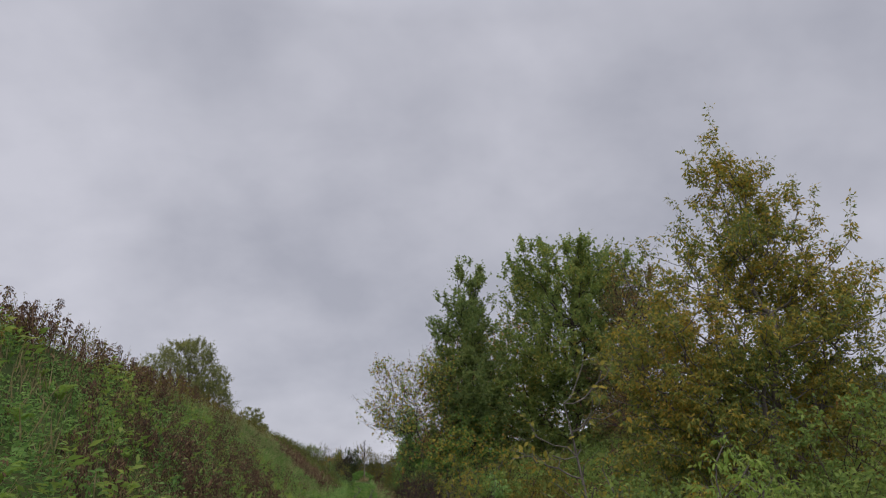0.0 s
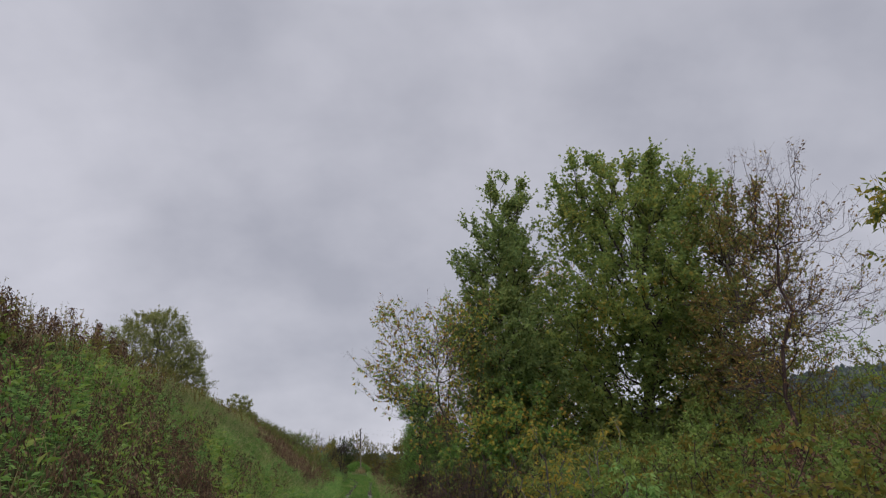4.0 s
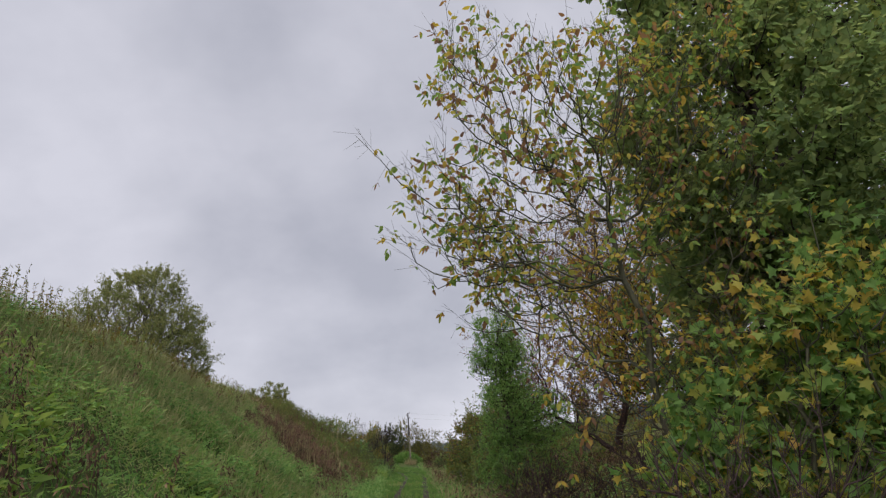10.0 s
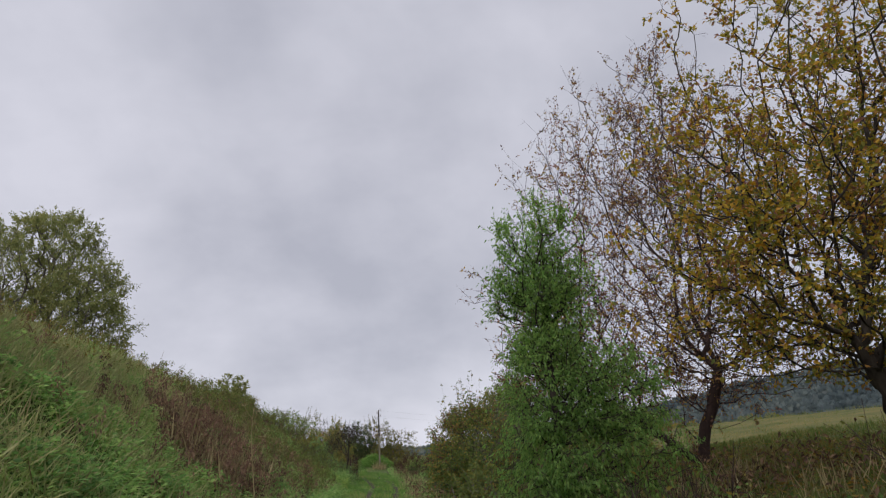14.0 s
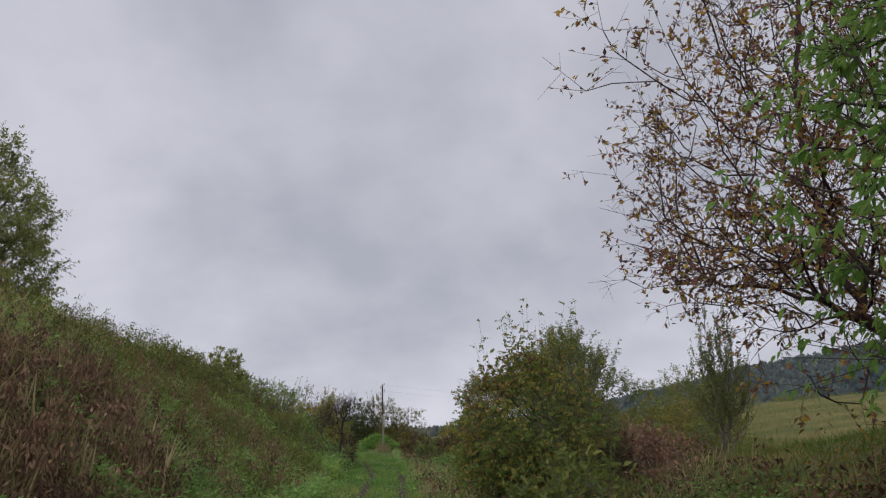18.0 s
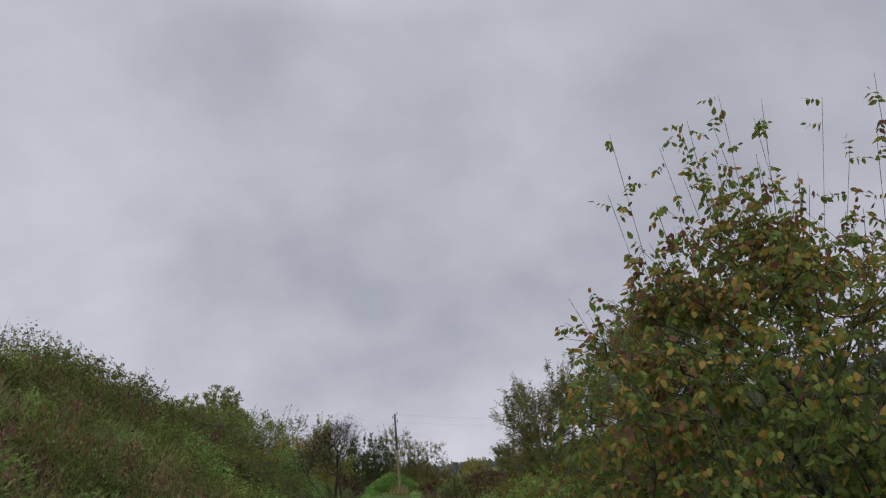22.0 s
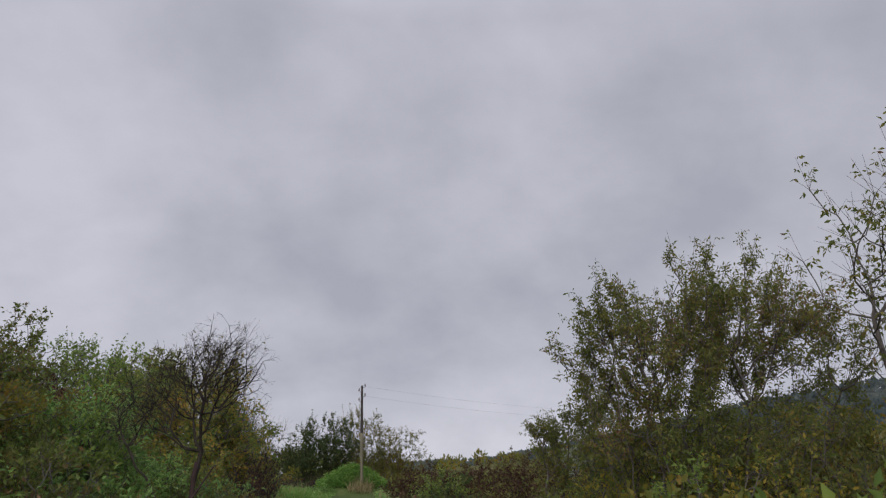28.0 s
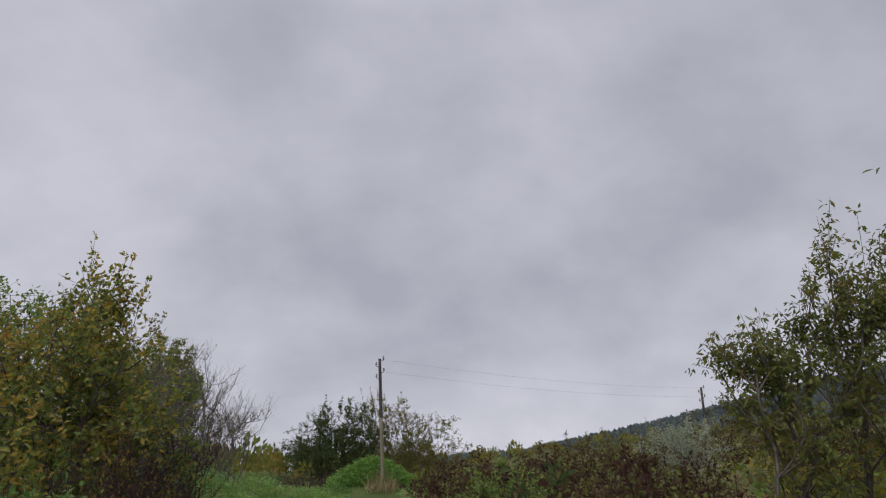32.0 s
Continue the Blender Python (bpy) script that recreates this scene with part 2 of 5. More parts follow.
VINE = leaf_material("dead_vine_leaf", [(0.1, (0.081, 0.050, 0.039)), (0.5, (0.175, 0.103, 0.073)), (0.9, (0.350, 0.225, 0.146))], 0.4, 0.6, 0.3, 0.9)
MEADOW = leaf_material("light_meadow_grass", [(0.1, (0.168, 0.224, 0.073)), (0.5, (0.269, 0.336, 0.110)), (0.9, (0.426, 0.414, 0.187))], 0.5, 0.3, 0.5)
GRASS = leaf_material("meadow_grass", [(0.2, (0.080, 0.152, 0.040)), (0.5, (0.130, 0.240, 0.058)), (0.7, (0.185, 0.280, 0.070)), (0.85, (0.345, 0.285, 0.130))], 0.45, 0.2)
DRY = leaf_material("dry_grass", [(0.0, (0.163, 0.139, 0.073)), (0.5, (0.311, 0.253, 0.139)), (1.0, (0.523, 0.442, 0.261))], 0.4, 0.5)
PALE = leaf_material("pale_meadow_grass", [(0.0, (0.198, 0.231, 0.098)), (0.5, (0.330, 0.341, 0.161)), (1.0, (0.517, 0.462, 0.253))], 0.4, 0.5, 0.5)
BROWN_WEED = leaf_material("withered_weed", [(0.15, (0.043, 0.027, 0.022)), (0.45, (0.091, 0.057, 0.040)), (0.72, (0.169, 0.104, 0.066)), (0.95, (0.322, 0.217, 0.119))], 0.3, 0.8, 0.25, 0.9)
SOIL = rough_material("grassy_soil", [(0.25, (0.036, 0.052, 0.018)), (0.5, (0.06, 0.084, 0.027)), (0.75, (0.11, 0.104, 0.044))], 0.35, 8, 0.97, 0.6, 6)
MUD = rough_material("wet_track_mud", [(0.3, (0.026, 0.02, 0.013)), (0.7, (0.06, 0.047, 0.032))], 1.5, 7, 0.85, 0.5, 14)
WET_MUD = rough_material("puddled_mud", [(0.3, (0.055, 0.046, 0.036)), (0.7, (0.115, 0.098, 0.080))], 1.5, 7, 0.5, 0.5, 14)
POLE_WOOD = rough_material("weathered_pole_wood", [(0.3, (0.09, 0.08, 0.06)), (0.7, (0.20, 0.18, 0.12))], 2.0, 6, 0.9, 0.4, 18, (1, 1, 0.1))
POLE_TAR = rough_material("tarred_pole_wood", [(0.3, (0.03, 0.026, 0.025)), (0.7, (0.07, 0.062, 0.058))], 2.0, 6, 0.85, 0.3, 18, (1, 1, 0.1))
CERAMIC = rough_material("brown_ceramic", [(0.3, (0.05, 0.03, 0.025)), (0.7, (0.09, 0.06, 0.05))], 5, 3, 0.3, 0.05)
WIRE = rough_material("aluminium_wire", [(0.3, (0.10, 0.10, 0.105)), (0.7, (0.16, 0.16, 0.165))], 5, 3, 0.6, 0.05)
HEDGE_LEAF = leaf_material("maroon_hedge_leaf", [(0.1, (0.025, 0.017, 0.014)), (0.38, (0.06, 0.031, 0.024)), (0.55, (0.085, 0.06, 0.03)), (0.68, (0.13, 0.15, 0.045)), (0.85, (0.24, 0.24, 0.065))], 0.55, 0.9)
TALL_WEED = leaf_material("tall_weed_leaf", [(0.15, (0.062, 0.056, 0.026)), (0.4, (0.104, 0.124, 0.039)), (0.6, (0.152, 0.194, 0.054)), (0.75, (0.181, 0.124, 0.054)), (0.9, (0.098, 0.056, 0.037))], 0.5, 0.5)
FIELD_LEAF = leaf_material("yellowing_field_grass", [(0.2, (0.07, 0.115, 0.03)), (0.5, (0.12, 0.15, 0.042)), (0.8, (0.22, 0.18, 0.075))], 0.5, 0.15)
YOUNG_LEAF = leaf_material("young_tree_leaf", [(0.1, (0.082, 0.125, 0.040)), (0.45, (0.162, 0.198, 0.055)), (0.65, (0.324, 0.258, 0.063)), (0.85, (0.360, 0.204, 0.066))], 0.5, 0.7)
FROND = leaf_material("feathery_weed_leaf", [(0.1, (0.130, 0.205, 0.050)), (0.5, (0.220, 0.310, 0.075)), (0.85, (0.340, 0.370, 0.110))], 0.5, 0.4, 0.55)
# blue-grey of distance haze is put into these forest colours
HAZY_FOREST = leaf_material("haze_tinted_forest", [(0.2, (0.078, 0.100, 0.106)), (0.5, (0.105, 0.128, 0.128)), (0.8, (0.150, 0.168, 0.150))], 0.6, 0.012, 0.5, 0.95)


def ground_zones():
    """The ground's soil turns into yellowish meadow on the field side."""
    nt = SOIL.node_tree
    N, L = nt.nodes.new, nt.links.new
    pb = nt.nodes["Principled BSDF"]
    pb.inputs["Specular IOR Level"].default_value = 0.05
    soil = pb.inputs["Base Color"].links[0].from_socket
    tc, sep, nz, add, rmp, mea, mix = (N("ShaderNodeTexCoord"), N("ShaderNodeSeparateXYZ"), N("ShaderNodeTexNoise"), N("ShaderNodeMath"), N("ShaderNodeMapRange"), N("ShaderNodeValToRGB"), N("ShaderNodeMix"))
    L(tc.outputs["Object"], sep.inputs[0])
    L(tc.outputs["Object"], nz.inputs["Vector"])
    nz.inputs["Scale"].default_value, nz.inputs["Detail"].default_value = 0.3, 6.0
    add.operation = "MULTIPLY_ADD"
    L(nz.outputs[0], add.inputs[0])
    add.inputs[1].default_value = 6.0
    L(sep.outputs[0], add.inputs[2])
    L(add.outputs[0], rmp.inputs[0])
    rmp.inputs[1].default_value, rmp.inputs[2].default_value = 9.5, 13.0
    e = mea.color_ramp.elements
    e[0].position, e[0].color = 0.3, (0.055, 0.068, 0.024, 1)
    e[1].position, e[1].color = 0.7, (0.13, 0.11, 0.043, 1)
    L(nz.outputs[0], mea.inputs[0])
    mix.data_type = "RGBA"
    L(rmp.outputs[0], mix.inputs[0])
    L(soil, mix.inputs[6])
    L(mea.outputs[0], mix.inputs[7])
    L(mix.outputs[2], pb.inputs["Base Color"])


ground_zones()

# ---- ground ----
def step(a, b, v):
    t = np.clip((np.asarray(v, float) - a) / (b - a), 0, 1)
    return t * t * (3 - 2 * t)


def wave(x, y, seed, size):
    """Soft uneven relief, about -1 to 1."""
    r = np.random.RandomState(seed)
    s = 0
    for k in range(6):
        a, f, p = r.uniform(0, 6.28), (0.6 + 0.35 * k) / size, r.uniform(0, 6.28)
        s = s + np.sin((x * np.cos(a) + y * np.sin(a)) * f * 6.28 + p) / (1 + 0.5 * k)
    return s / 2.6


TRACK_Y = (-60, 55, 75, 88, 98, 103.5, 107.8, 112, 119, 123.5, 127, 130, 132, 134)
TRACK_X = (-0.15, -0.15, 0.2, 0.5, 0.0, -0.65, -1.25, -1.95, -3.7, -5.3, -8, -12, -18, -30)
BANK_Y = (-60, 0, 50, 72, 92, 106, 120, 140, 200)
BANK_Z = (5.4, 5.4, 5.4, 5.2, 4.8, 3.4, 1.5, 0.8, 0.6)
FOOT, CREST = -2.7, -9.6
MOUND = (-0.35, 129.2)


def height(x, y):
    x, y = np.asarray(x, float), np.asarray(y, float)
    z = 0.55 * step(70, 125, y)
    zc = np.interp(y, BANK_Y, BANK_Z)
    s = np.clip((FOOT - x) / (FOOT - CREST), 0, 1)
    bank = zc * (0.12 * s + 0.88 * s ** 1.05)
    bank = bank - 0.04 * np.clip(CREST - x - 8, 0, 60)
    z = z + np.maximum(bank, -0.5) + 0.28 * wave(x, y, 5, 9) * step(0, 3, FOOT - x)
    z = z + (0.13 * np.clip(x - 7, 0, 50) + 0.035 * np.clip(x - 50, 0, 200)) * step(0, 4, x - 7) + 1.35 * step(4.6, 9.5, x) * step(42, 52, y) * step(80, 67, y) + 0.12 * wave(x, y, 8, 6) * step(2, 5, x)
    d2 = (x - MOUND[0]) ** 2 / 3.2 + (y - MOUND[1]) ** 2 / 3.4
    z = z + 1.55 * np.exp(-d2 * 0.75)
    tx = np.interp(y, TRACK_Y, TRACK_X)
    for side in (-0.75, 0.75):
        z = z - 0.07 * np.exp(-((x - tx - side) / 0.22) ** 2)
    return z


def unit(a):
    return a / np.maximum(np.linalg.norm(a, axis=-1, keepdims=True), 1e-9)


def link_mesh(name, verts, faces, material, parent=None, label="", smooth=False):
    me = bpy.data.meshes.new(name)
    verts = np.asarray(verts, np.float32)
    faces = np.asarray(faces, np.int32)
    me.vertices.add(len(verts))
    me.vertices.foreach_set("co", verts.ravel())
    k = faces.shape[1]
    me.loops.add(faces.size)
    me.loops.foreach_set("vertex_index", faces.ravel())
    me.polygons.add(len(faces))
    me.polygons.foreach_set("loop_start", np.arange(0, faces.size, k, dtype=np.int32))
    me.update(calc_edges=True)
    if smooth:
        me.polygons.foreach_set("use_smooth", np.ones(len(faces), bool))
    me.materials.append(material)
    ob = new(name, me)
    if parent:
        ob.parent = parent
    if label:
        tagged(ob, label)
    return ob


def sheet(xs, ys, zf):
    X, Y = np.meshgrid(xs, ys)
    Z = zf(X, Y)
    nx = len(xs)
    v = np.stack([X, Y, Z], -1).reshape(-1, 3)
    i = (np.arange(len(ys) - 1)[:, None] * nx + np.arange(nx - 1)[None]).ravel()
    return v, np.stack([i, i + 1, i + nx + 1, i + nx], 1)


gx = np.concatenate([[-4000, -1500, -600, -250, -120, -70, -45], np.arange(-34, -14, 1.5), np.arange(-14, 8, 0.22), np.arange(8, 34, 1.2), [40, 55, 80, 130, 260, 600, 1500, 4000]])
gy = np.concatenate([[-1500, -400, -120, -50], np.arange(-24, 136, 0.6), np.arange(136, 200, 4), [220, 260, 340, 500, 900, 1800, 4500]])
v, f = sheet(gx, gy, height)
tagged(link_mesh("ground", v, f, SOIL, smooth=True), "grassy soil ground with a grown-over bank beside the track", "ground", kind="structure")


def rut(side, y0, y1, wide, lift, name, material, label):
    ys = np.arange(y0, y1, 0.3)
    tx = np.interp(np.arange(y0 - 3.6, y1 + 3.59, 0.3), TRACK_Y, TRACK_X)
    tx = np.convolve(tx, np.ones(25) / 25, "valid")[:len(ys)]
    mid = np.stack([tx, ys], 1)
    d = unit(np.gradient(mid, axis=0))
    out = np.stack([d[:, 1], -d[:, 0]], 1)
    cols = []
    for k, u in enumerate((-1, -0.4, 0.4, 1)):
        w = wide * (1 + 0.35 * np.sin(ys * 1.3 + k + side * 5) + 0.3 * np.sin(ys * 4.1 + 2 * k))
        p = mid + out * (side + u * w)[:, None]
        cols.append(np.stack([p[:, 0], p[:, 1], height(p[:, 0], p[:, 1]) + lift + 0.02 * (1 - abs(u))], 1))
    v = np.stack(cols, 1).reshape(-1, 3)
    i = (np.arange(len(ys) - 1)[:, None] * 4 + np.arange(3)[None]).ravel()
    tagged(link_mesh(name, v, np.stack([i, i + 1, i + 5, i + 4], 1), material, smooth=True), label, "track", "wheel ruts of the track", "structure")


for side in (-0.72, 0.72):
    rut(side, 2, 133, 0.15, 0.012, "track_rut", MUD, "muddy brown wheel rut worn into the grass track")
    for y0, y1 in ((27, 46), (50, 62), (100, 131)):
        rut(side, y0, y1, 0.11, 0.03, "wet_rut", WET_MUD, "wet shining bottom of a wheel rut")


# ---- plant building ----
def tubes(p, q, rp, rq, sides):
    d = unit(q - p)
    ref = np.where(np.abs(d[:, 2:3]) > 0.9, np.array([[1.0, 0, 0]]), np.array([[0, 0, 1.0]]))
    a = unit(np.cross(d, ref))
    b = np.cross(d, a)
    ang = np.arange(sides) * 2 * np.pi / sides
    ring = a[:, None] * np.cos(ang)[None, :, None] + b[:, None] * np.sin(ang)[None, :, None]
    v = np.concatenate([p[:, None] + ring * rp[:, None, None], q[:, None] + ring * rq[:, None, None]], 1).reshape(-1, 3)
    k = np.arange(sides)
    quad = np.stack([k, (k + 1) % sides, (k + 1) % sides + sides, k + sides], 1)
    f = (np.arange(len(p))[:, None, None] * 2 * sides + quad[None]).reshape(-1, 4)
    return v, f


def rod(P, R, sides):
    """One closed-sided tube along the points P."""
    d = unit(np.gradient(P, axis=0))
    a = unit(np.cross(d, np.array([0.37, 0.91, 0.21])))
    b = np.cross(d, a)
    ang = np.arange(sides) * 2 * np.pi / sides
    v = (P[:, None] + (a[:, None] * np.cos(ang)[None, :, None] + b[:, None] * np.sin(ang)[None, :, None]) * np.asarray(R)[:, None, None]).reshape(-1, 3)
    k = np.arange(sides)
    quad = np.stack([k, (k + 1) % sides, (k + 1) % sides + sides, k + sides], 1)
    f = (np.arange(len(P) - 1)[:, None, None] * sides + quad[None]).reshape(-1, 4)
    n = len(v)
    v = np.concatenate([v, P[-1:], P[:1]])
    last = (len(P) - 1) * sides
    caps = [(last + i, last + (i + 1) % sides, n, n) for i in range(sides)]
    return v, np.concatenate([f, np.array([c for c in caps])])


def limbs(A, par, w, r, sides):
    """Trunk and branches: each follows on from its parent's ring, side branches start inside the parent."""
    n = len(A)
    main = np.full(n, -1)
    for i in np.argsort(w):
        if par[i] >= 0:
            main[par[i]] = i
    d = np.zeros((n, 3))
    kid = par >= 0
    d[kid] = A[kid] - A[par[kid]]
    d = unit(d)
    root = ~kid
    d[root] = unit(A[np.maximum(main[root], 0)] - A[root])
    has = main >= 0
    nxt = d.copy()
    nxt[has] = d[main[has]]
    t = unit(d + nxt)
    ang = np.arange(sides) * 2 * np.pi / sides

    def rings(c, t, rad):
        a = unit(np.cross(t, np.array([0.37, 0.91, 0.21])))
        b = np.cross(t, a)
        return (c[:, None] + (a[:, None] * np.cos(ang)[None, :, None] + b[:, None] * np.sin(ang)[None, :, None]) * rad[:, None, None]).reshape(-1, 3)

    v = rings(A, t, r)
    start = par.copy()
    side = np.nonzero(kid & (main[np.maximum(par, 0)] != np.arange(n)))[0]
    v = np.concatenate([v, rings(A[par[side]], d[side], np.minimum(r[side] * 1.35, r[par[side]]))])
    start[side] = n + np.arange(len(side))
    idx = np.nonzero(kid)[0]
    k = np.arange(sides)
    f = np.stack([start[idx][:, None] * sides + k, start[idx][:, None] * sides + (k + 1) % sides, idx[:, None] * sides + (k + 1) % sides, idx[:, None] * sides + k], -1).reshape(-1, 4)
    return v, f


def join(parts):
    vs, fs, n = [], [], 0
    for v, f in parts:
        vs.append(v)
        fs.append(f + n)
        n += len(v)
    return np.concatenate(vs), np.concatenate(fs)


def leaves(base, axis, length, width, rng, flat=0.4, fold=0.18, oval=False):
    """Folded leaf blades of two triangles, or ovate ones of four. flat: how far they lie level."""
    n = len(base)
    axis = unit(axis)
    nrm = unit(rng.normal(size=(n, 3)) * (1 - flat) + np.array([0, 0, 1.0]) * flat * 1.5)
    side = unit(np.cross(axis, nrm))
    nrm = np.cross(side, axis)
    L, W = np.broadcast_to(length, n)[:, None], np.broadcast_to(width, n)[:, None]
    if not oval:
        mid = base + axis * L * 0.45
        v = np.stack([base, mid + side * W * 0.5 + nrm * W * fold, base + axis * L - nrm * L * 0.08, mid - side * W * 0.5 + nrm * W * fold], 1).reshape(-1, 3)
        i = np.arange(n) * 4
        return v, np.concatenate([np.stack([i, i + 1, i + 2], 1), np.stack([i, i + 2, i + 3], 1)])
    m1, m2, tip = base + axis * L * 0.3, base + axis * L * 0.66 - nrm * L * 0.05, base + axis * L - nrm * L * 0.16
    s1, s2 = side * W * 0.5 + nrm * W * fold * 0.6, side * W * 0.4 - nrm * W * fold * 0.3
    v = np.stack([base, m1 + s1, m1 - side * W * 0.5 + nrm * W * fold * 0.6, m2 + s2, m2 - side * W * 0.4 - nrm * W * fold * 0.3, tip], 1).reshape(-1, 3)
    tris = np.array([(0, 1, 2), (1, 3, 4), (1, 4, 2), (3, 5, 4)])
    return v, (np.arange(n)[:, None, None] * 6 + tris[None]).reshape(-1, 3)


def lobed(base, axis, size, rng):
    """Maple leaves: a fan of five pointed lobes about the stalk's end."""
    n = len(base)
    axis = unit(axis)
    nrm = unit(rng.normal(size=(n, 3)) * 0.6 + np.array([0, 0, 0.7]))
    side = unit(np.cross(axis, nrm))
    nrm = np.cross(side, axis)
    S = np.broadcast_to(size, n)[:, None]
    rim = [(0.1, 0.12), (-0.12, 0.42), (0.2, 0.3), (0.42, 0.55), (0.52, 0.22), (1.0, 0.0)]
    pts = [base] + [base + (axis * a + side * b - nrm * (0.25 * b + 0.12 * a)) * S for a, b in rim]
    pts += [base + (axis * a - side * b - nrm * (0.25 * b + 0.12 * a)) * S for a, b in rim[-2::-1]]
    v = np.stack(pts, 1).reshape(-1, 3)
    m = len(pts)
    tris = np.array([(0, k, k + 1) for k in range(1, m - 1)])
    return v, (np.arange(n)[:, None, None] * m + tris[None]).reshape(-1, 3)


def pinnate(base, axis, rng, pairs, size, droop=0.5):
    """Feathered leaves: each becomes 2 * pairs + 1 leaflets along a drooping stalk."""
    n = len(base)
    axis = unit(axis + np.array([0, 0, -droop]))
    side = unit(np.cross(axis, rng.normal(size=(n, 3)) * 0.3 + np.array([0, 0, 1.0])))
    B, A = [base + axis * size * (pairs * 0.62 + 0.35)], [axis]
    for k in range(pairs):
        for s in (-1, 1):
            B.append(base + axis * size * (0.5 + 0.62 * k))
            A.append(axis * 0.55 + side * s + np.array([0, 0, -0.8]) + rng.normal(size=(n, 3)) * 0.15)
    return np.concatenate(B), np.concatenate(A)


def in_crown(ells, n, rng, shell=2.4, gap=0.0, seed=0, lumps=1.0):
    vol = np.array([e[3] * e[4] * e[5] for e in ells]) ** 0.8
    pick = rng.choice(len(ells), n * 3, p=vol / vol.sum())
    E = np.array(ells)[pick]
    d = unit(rng.normal(size=(n * 3, 3)))
    r = rng.uniform(0, 1, n * 3) ** (1 / shell)
    lump = 1 + lumps * (0.16 * np.sin(d[:, 0] * 5.1 + seed) + 0.16 * np.sin(d[:, 1] * 6.3 + 2.1 * seed) + 0.14 * np.sin(d[:, 2] * 7.7 + seed * 0.7))
    p = E[:, :3] + d * (r * np.clip(lump, 0.6, 1.35))[:, None] * E[:, 3:6]
    if gap > 0:
        g = np.sin(p[:, 0] * 1.7 + seed) + np.sin(p[:, 1] * 1.9 + 1.3 * seed) + np.sin(p[:, 2] * 2.3 + 0.4 * seed)
        keep = g > (gap * 3 - 1.6)
        p = p[keep]
    return p[:n]


def grow(stems, targets, rng, reach=0.35, bow=0.12):
    """Branches from the stems to the targets: nodes, the parent of each, and the count of tips above it."""
    P, par, path = [], [], []
    for line in stems:
        last = -1
        for i, pt in enumerate(line):
            P.append(pt)
            par.append(last)
            path.append(0.0 if last < 0 else path[last] + 0.4 * np.linalg.norm(np.subtract(pt, P[last])))
            last = len(P) - 1
    cap = len(P) + len(targets) * 4
    A = np.zeros((cap, 3))
    A[: len(P)] = P
    C = np.zeros(cap)
    C[: len(P)] = path
    n = len(P)
    mids = np.mean([np.mean(s, 0) for s in stems], 0)
    order = np.argsort(np.linalg.norm(targets - mids, axis=1))
    tips = []
    for k in order:
        t = targets[k]
        d = A[:n] - t
        dist = np.sqrt((d * d).sum(1))
        j = int(np.argmin(dist + reach * C[:n] + 0.9 * np.maximum(0, d[:, 2] + 0.2 * dist)))
        L, a = dist[j], A[j]
        m = 3 if L > 0.8 else 2 if L > 0.3 else 1
        for q in range(1, m + 1):
            u = q / m
            pt = a + (t - a) * u
            if q < m:
                pt = pt + rng.normal(size=3) * L * 0.035 + np.array([0, 0, -bow * L * math.sin(math.pi * u) * (1 if t[2] > a[2] else -1)])
            A[n] = pt
            C[n] = C[j] + np.linalg.norm(pt - A[j])
            par.append(j)
            j = n
            n += 1
        tips.append(j)
    A = A[:n]
    par = np.array(par)
    w = np.zeros(n)
    w[tips] = 1
    for i in range(n - 1, -1, -1):
        if par[i] >= 0:
            w[par[i]] += w[i]
    return A, par, np.maximum(w, 0.6), np.array(tips)


def free_of_track(P, more=0.0):
    """Passing carts keep the air over the track clear of twigs."""
    d = np.abs(P[:, 0] - np.interp(P[:, 1], TRACK_Y, TRACK_X) - 0.3)
    return (d > 1.5 + more) | (P[:, 2] > 3.3 + more)


